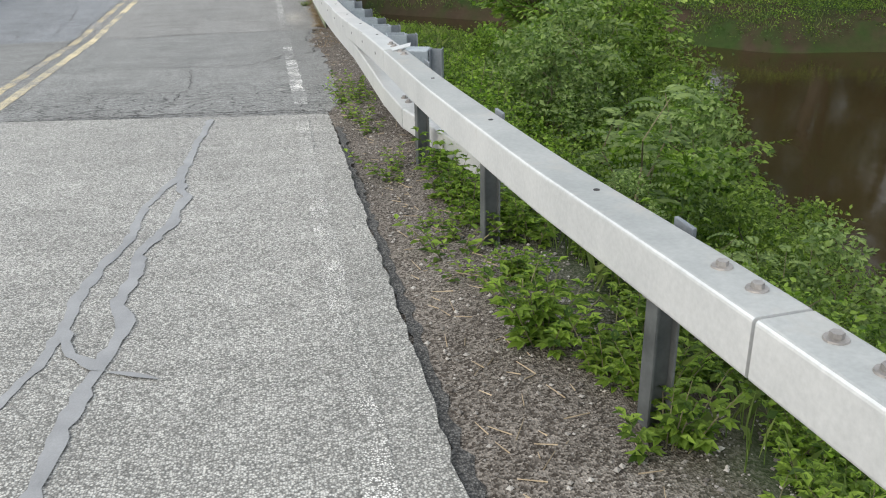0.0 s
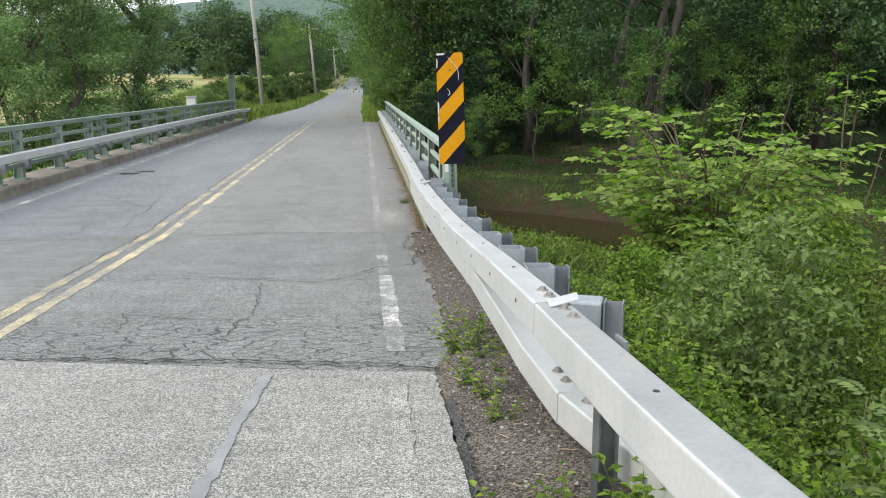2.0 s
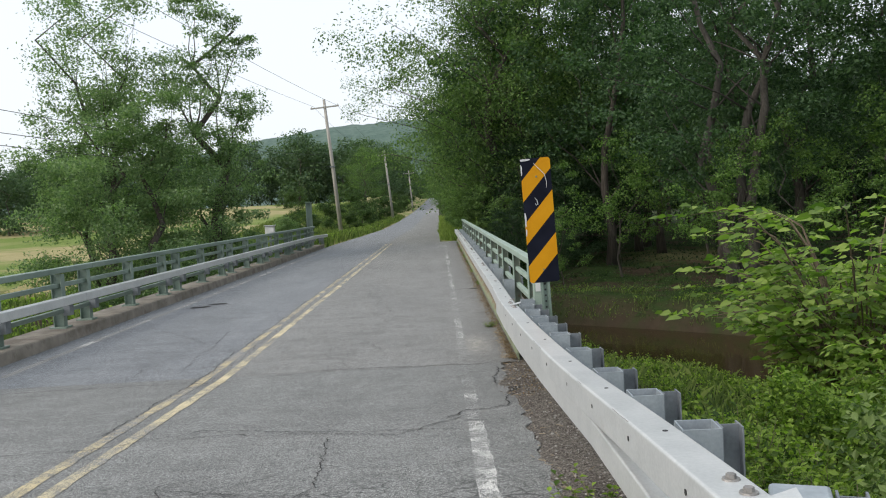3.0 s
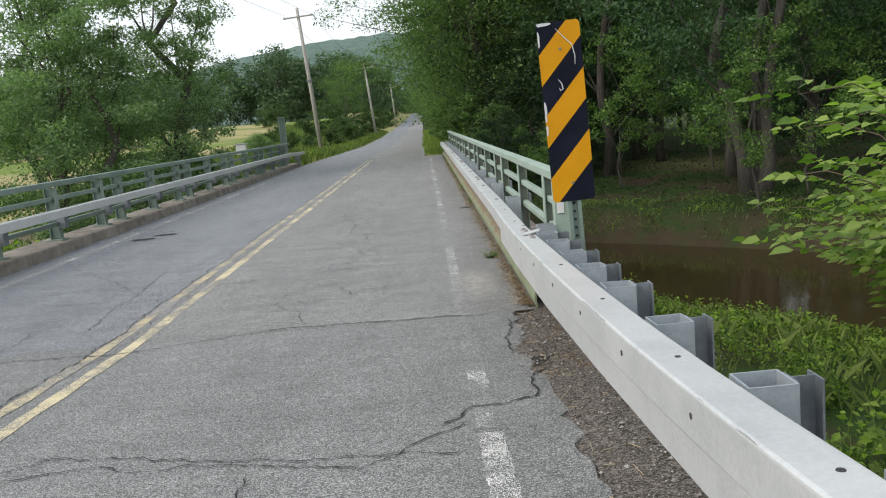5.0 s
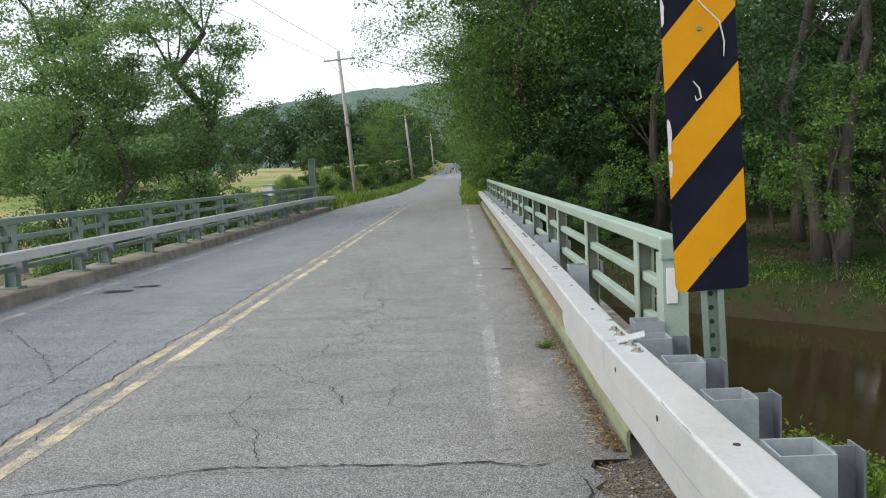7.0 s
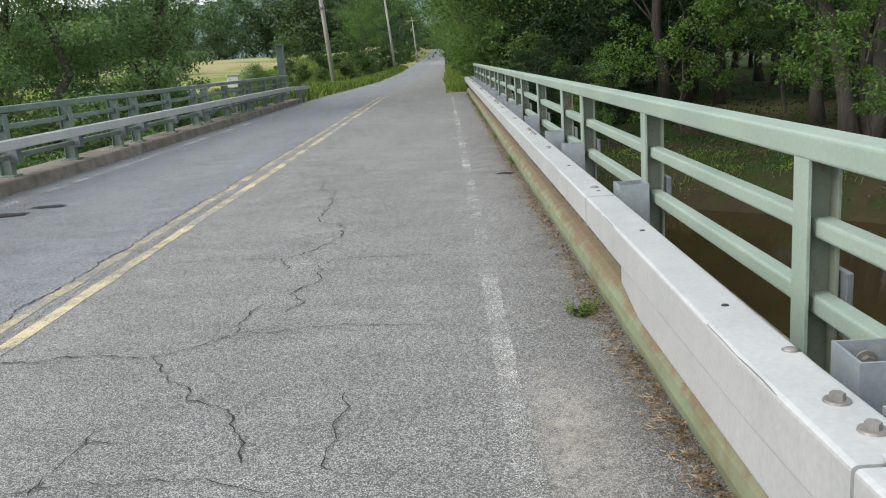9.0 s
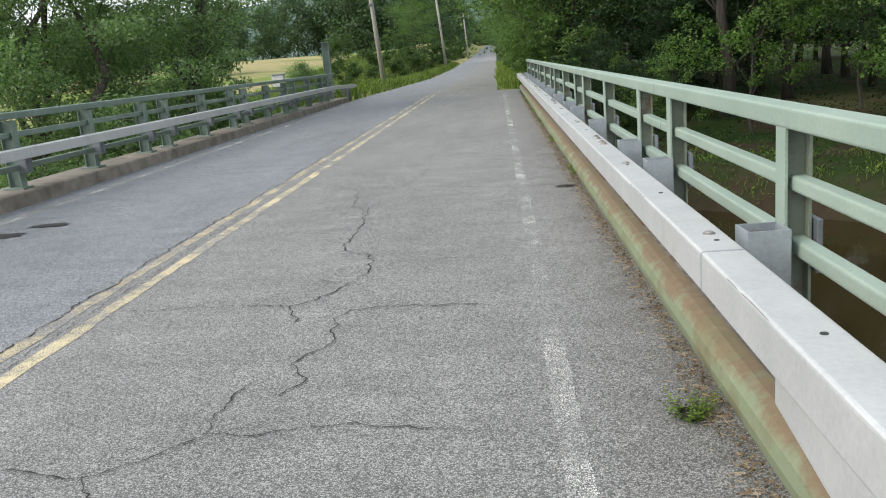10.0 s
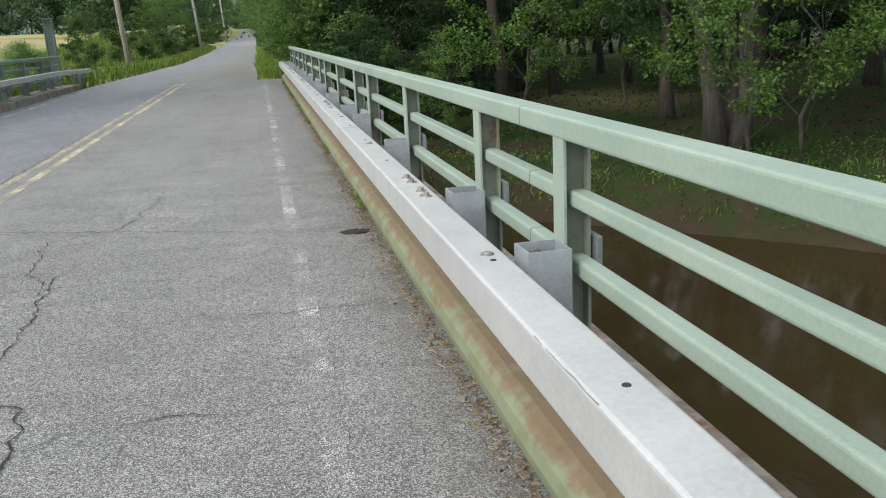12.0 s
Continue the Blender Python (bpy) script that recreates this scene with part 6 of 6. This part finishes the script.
    blades(60000, (2.0, 26), (9, 42), lambda x, y: far_bank(x, y) & (-0.668 * x - 0.744 * y > -29.5) & mound(x, y), 0.15, "far_bank_tufts", "clumps of rough grass on the opposite bank", M_GRASS, lean=0.9, width=0.006)
    carpet(90000, (2.0, 26), (9, 42), lambda x, y: far_bank(x, y) & (-0.668 * x - 0.744 * y > -30.5) & mound(x + 1.7, y + 0.6), 0.45, 0.07, "far_bank_weeds", "leafy weed clumps on the opposite bank", M_LEAF_MID)
    carpet(70000, (9, 27), (7, 27), lambda x, y: (land(x, y) > -2.15) & (-0.668 * x - 0.744 * y < -23.8) & (-0.668 * x - 0.744 * y > -29), 0.4, 0.06, "far_bank_meadow", "bright low plants on the shelf above the opposite shore", M_LEAF_FRESH)
    blades(36000, (-22, -5.5), (43.5, 150), lambda x, y: (x < -5.5 - 0.25 * rng.random(len(x))), 0.5, "verge_grass", "tall yellow-green grass on the verge", M_GRASS, width=0.02)
    carpet(26000, (-9.5, -5.9), (44, 130), lambda x, y: rng.random(len(x)) < 0.9, 0.5, 0.11, "verge_herbs", "bright green herbs along the road", M_WEED)
    blades(9000, (0.22, 3.0), (43.3, 62), lambda x, y: x > 0.26 + 0.22 * rng.random(len(x)) + 0.5 * np.clip((44.2 - y), 0, 1), 0.42, "verge_grass_right", "tall yellow-green grass at the road's edge", M_VERGE, width=0.016)
    blades(7000, (0.22, 3.0), (62, 125), lambda x, y: x > 0.26 + 0.25 * rng.random(len(x)), 0.5, "verge_grass_far", "tall yellow-green grass along the climbing road", M_VERGE, width=0.025)
    carpet(24000, (0.5, 3.4), (43.4, 110), lambda x, y: x > 0.5 + 0.9 * rng.random(len(x)) ** 0.6 + 0.25 * (1 + np.sin(0.8 * y) * np.sin(2.1 * y)), 1.0, 0.09, "verge_herbs_right", "green herbs leaning out at the road's edge", M_LEAF_FRESH, taper=(0.3, 1.7))
    blades(16000, (-30, -6.4), (12, 46), lambda x, y: dry(x, y), 0.4, "left_bank_grass", "rank grass behind the opposite railing", M_GRASS, width=0.014)
    carpet(26000, (-22, -6.3), (12, 44), lambda x, y: dry(x, y), 0.5, 0.11, "left_bank_undergrowth", "green undergrowth behind the opposite railing", M_WEED)
    # moss and grass tufts in the joint at the foot of the kerb
    n = 5000
    y = rng.uniform(19.5, 41, n)
    y = y[np.sin(1.9 * y) + 0.7 * np.sin(5.3 * y) > 0.55]
    x = KERB_R - 0.012 - np.abs(rng.normal(0, 0.02, len(y)))
    v, f = leaf_cards(np.stack([x, y, 0.008 + 0 * x], 1), -1.6, 0.05, rng, 0.3, 0.2, 0.9)
    v[:, 2] = np.maximum(v[:, 2], 0.004)
    v[:, 0] = np.minimum(v[:, 0], KERB_R - 0.018)
    tagged(new("kerb_grass", mesh_of("kerb_grass", v, f, M_GRASS)), "yellow-green grass tufts at the foot of the kerb", "grass", kind="stuff")
    # straw, twigs and dead leaves in the gravel
    n = 480
    y = rng.uniform(-1.5, 11.2, n)
    x = np.interp(y, *zip(*BEAM_X)) - 0.30 + rng.normal(0, 0.17, n)
    ok = x > 0.84
    x, y = x[ok], y[ok]
    ky = 11.5 + 26 * rng.random(1500) ** 1.6
    kx = KERB_R - 0.05 - np.abs(rng.normal(0, 0.05, 1500))
    z = np.concatenate([land(x, y) + 0.008, 0 * ky + 0.008])
    x, y = np.concatenate([x, kx]), np.concatenate([y, ky])
    a, ln = rng.uniform(0, np.pi, len(x)), np.concatenate([rng.uniform(0.02, 0.10, len(x) - 1500), rng.uniform(0.01, 0.045, 1500)])
    p = np.stack([x, y, z], 1)
    d = np.stack([np.cos(a), np.sin(a), rng.normal(0, 0.12, len(x))], 1) * ln[:, None]
    s = np.stack([-np.sin(a), np.cos(a), 0 * a], 1) * 0.0022
    top = np.array([0, 0, 0.004])
    v = np.stack([p - s, p + s, p + top, p + d - s * 0.5, p + d + s * 0.5, p + d + top * 0.6], 1).reshape(-1, 3)
    i = np.arange(len(x))[:, None] * 6
    f = np.concatenate([i + np.array([0, 2, 5, 3]), i + np.array([2, 1, 4, 5]), i + np.array([1, 0, 3, 4])])
    tagged(new("dry_twigs", mesh_of("dry_twigs", v, f, M_TWIG)), "dry straw and twigs strewn over the shoulder and along the kerb", "litter", kind="stuff")
    n = 5200
    y = np.concatenate([rng.uniform(9.2, 11.3, 500), 11.4 + 28.6 * rng.random(n) ** 1.5])
    x = np.concatenate([rng.normal(1.05, 0.12, 500), KERB_R - 0.02 - np.abs(rng.normal(0, 0.05, n))])
    z = np.concatenate([land(x[:500], y[:500]) + 0.01, 0.012 + 0.012 * rng.random(n)])
    v, f = leaf_cards(np.stack([x, y, z], 1), 0, 0.025, rng, 0.3, 0.4)
    v[:, 2] = np.maximum(v[:, 2], np.repeat(z, 4) - 0.008)
    v[:, 2] = np.minimum(v[:, 2], np.repeat(z, 4) + 0.012)
    v[2000:, 0] = np.minimum(v[2000:, 0], KERB_R - 0.012)
    tagged(new("leaf_litter", mesh_of("leaf_litter", v, f, M_DEAD)), "brown dead leaves gathered along the kerb", "litter", kind="stuff")
    # loose stones on the shoulder
    n = 14000
    y = rng.uniform(-1.5, 11.2, n)
    x = rng.uniform(0.78, 1.9, n)
    r = 0.0025 + 0.010 * rng.random(n) ** 4
    c = np.stack([x, y, land(x, y) + r * 0.35], 1)
    oct_v = np.array([(1, 0, 0), (0, 1, 0), (-1, 0, 0), (0, -1, 0), (0, 0, 0.75), (0, 0, -0.75)])
    v = (c[:, None] + oct_v[None] * r[:, None, None] * rng.uniform(0.6, 1.3, (n, 6, 1))).reshape(-1, 3)
    i = np.arange(n)[:, None] * 6
    f = np.concatenate([i + np.array(t) for t in ((0, 1, 4), (1, 2, 4), (2, 3, 4), (3, 0, 4), (1, 0, 5), (2, 1, 5), (3, 2, 5), (0, 3, 5))])
    tagged(new("gravel_stones", mesh_of("gravel_stones", v, f, M_STONE)), "loose grey stones on the shoulder", "gravel", kind="stuff")


def stone_material():
    m, nodes, links, bsdf = material("loose_stones")
    g = nodes.new("ShaderNodeNewGeometry")
    links.new(mix(m.node_tree, g.outputs["Random Per Island"], (0.09, 0.08, 0.07), (0.42, 0.40, 0.37)), bsdf.inputs["Base Color"])
    bsdf.inputs["Roughness"].default_value = 0.9
    return m


M_STONE = stone_material()
scatter_plants()
bank_bushes()
stuff()
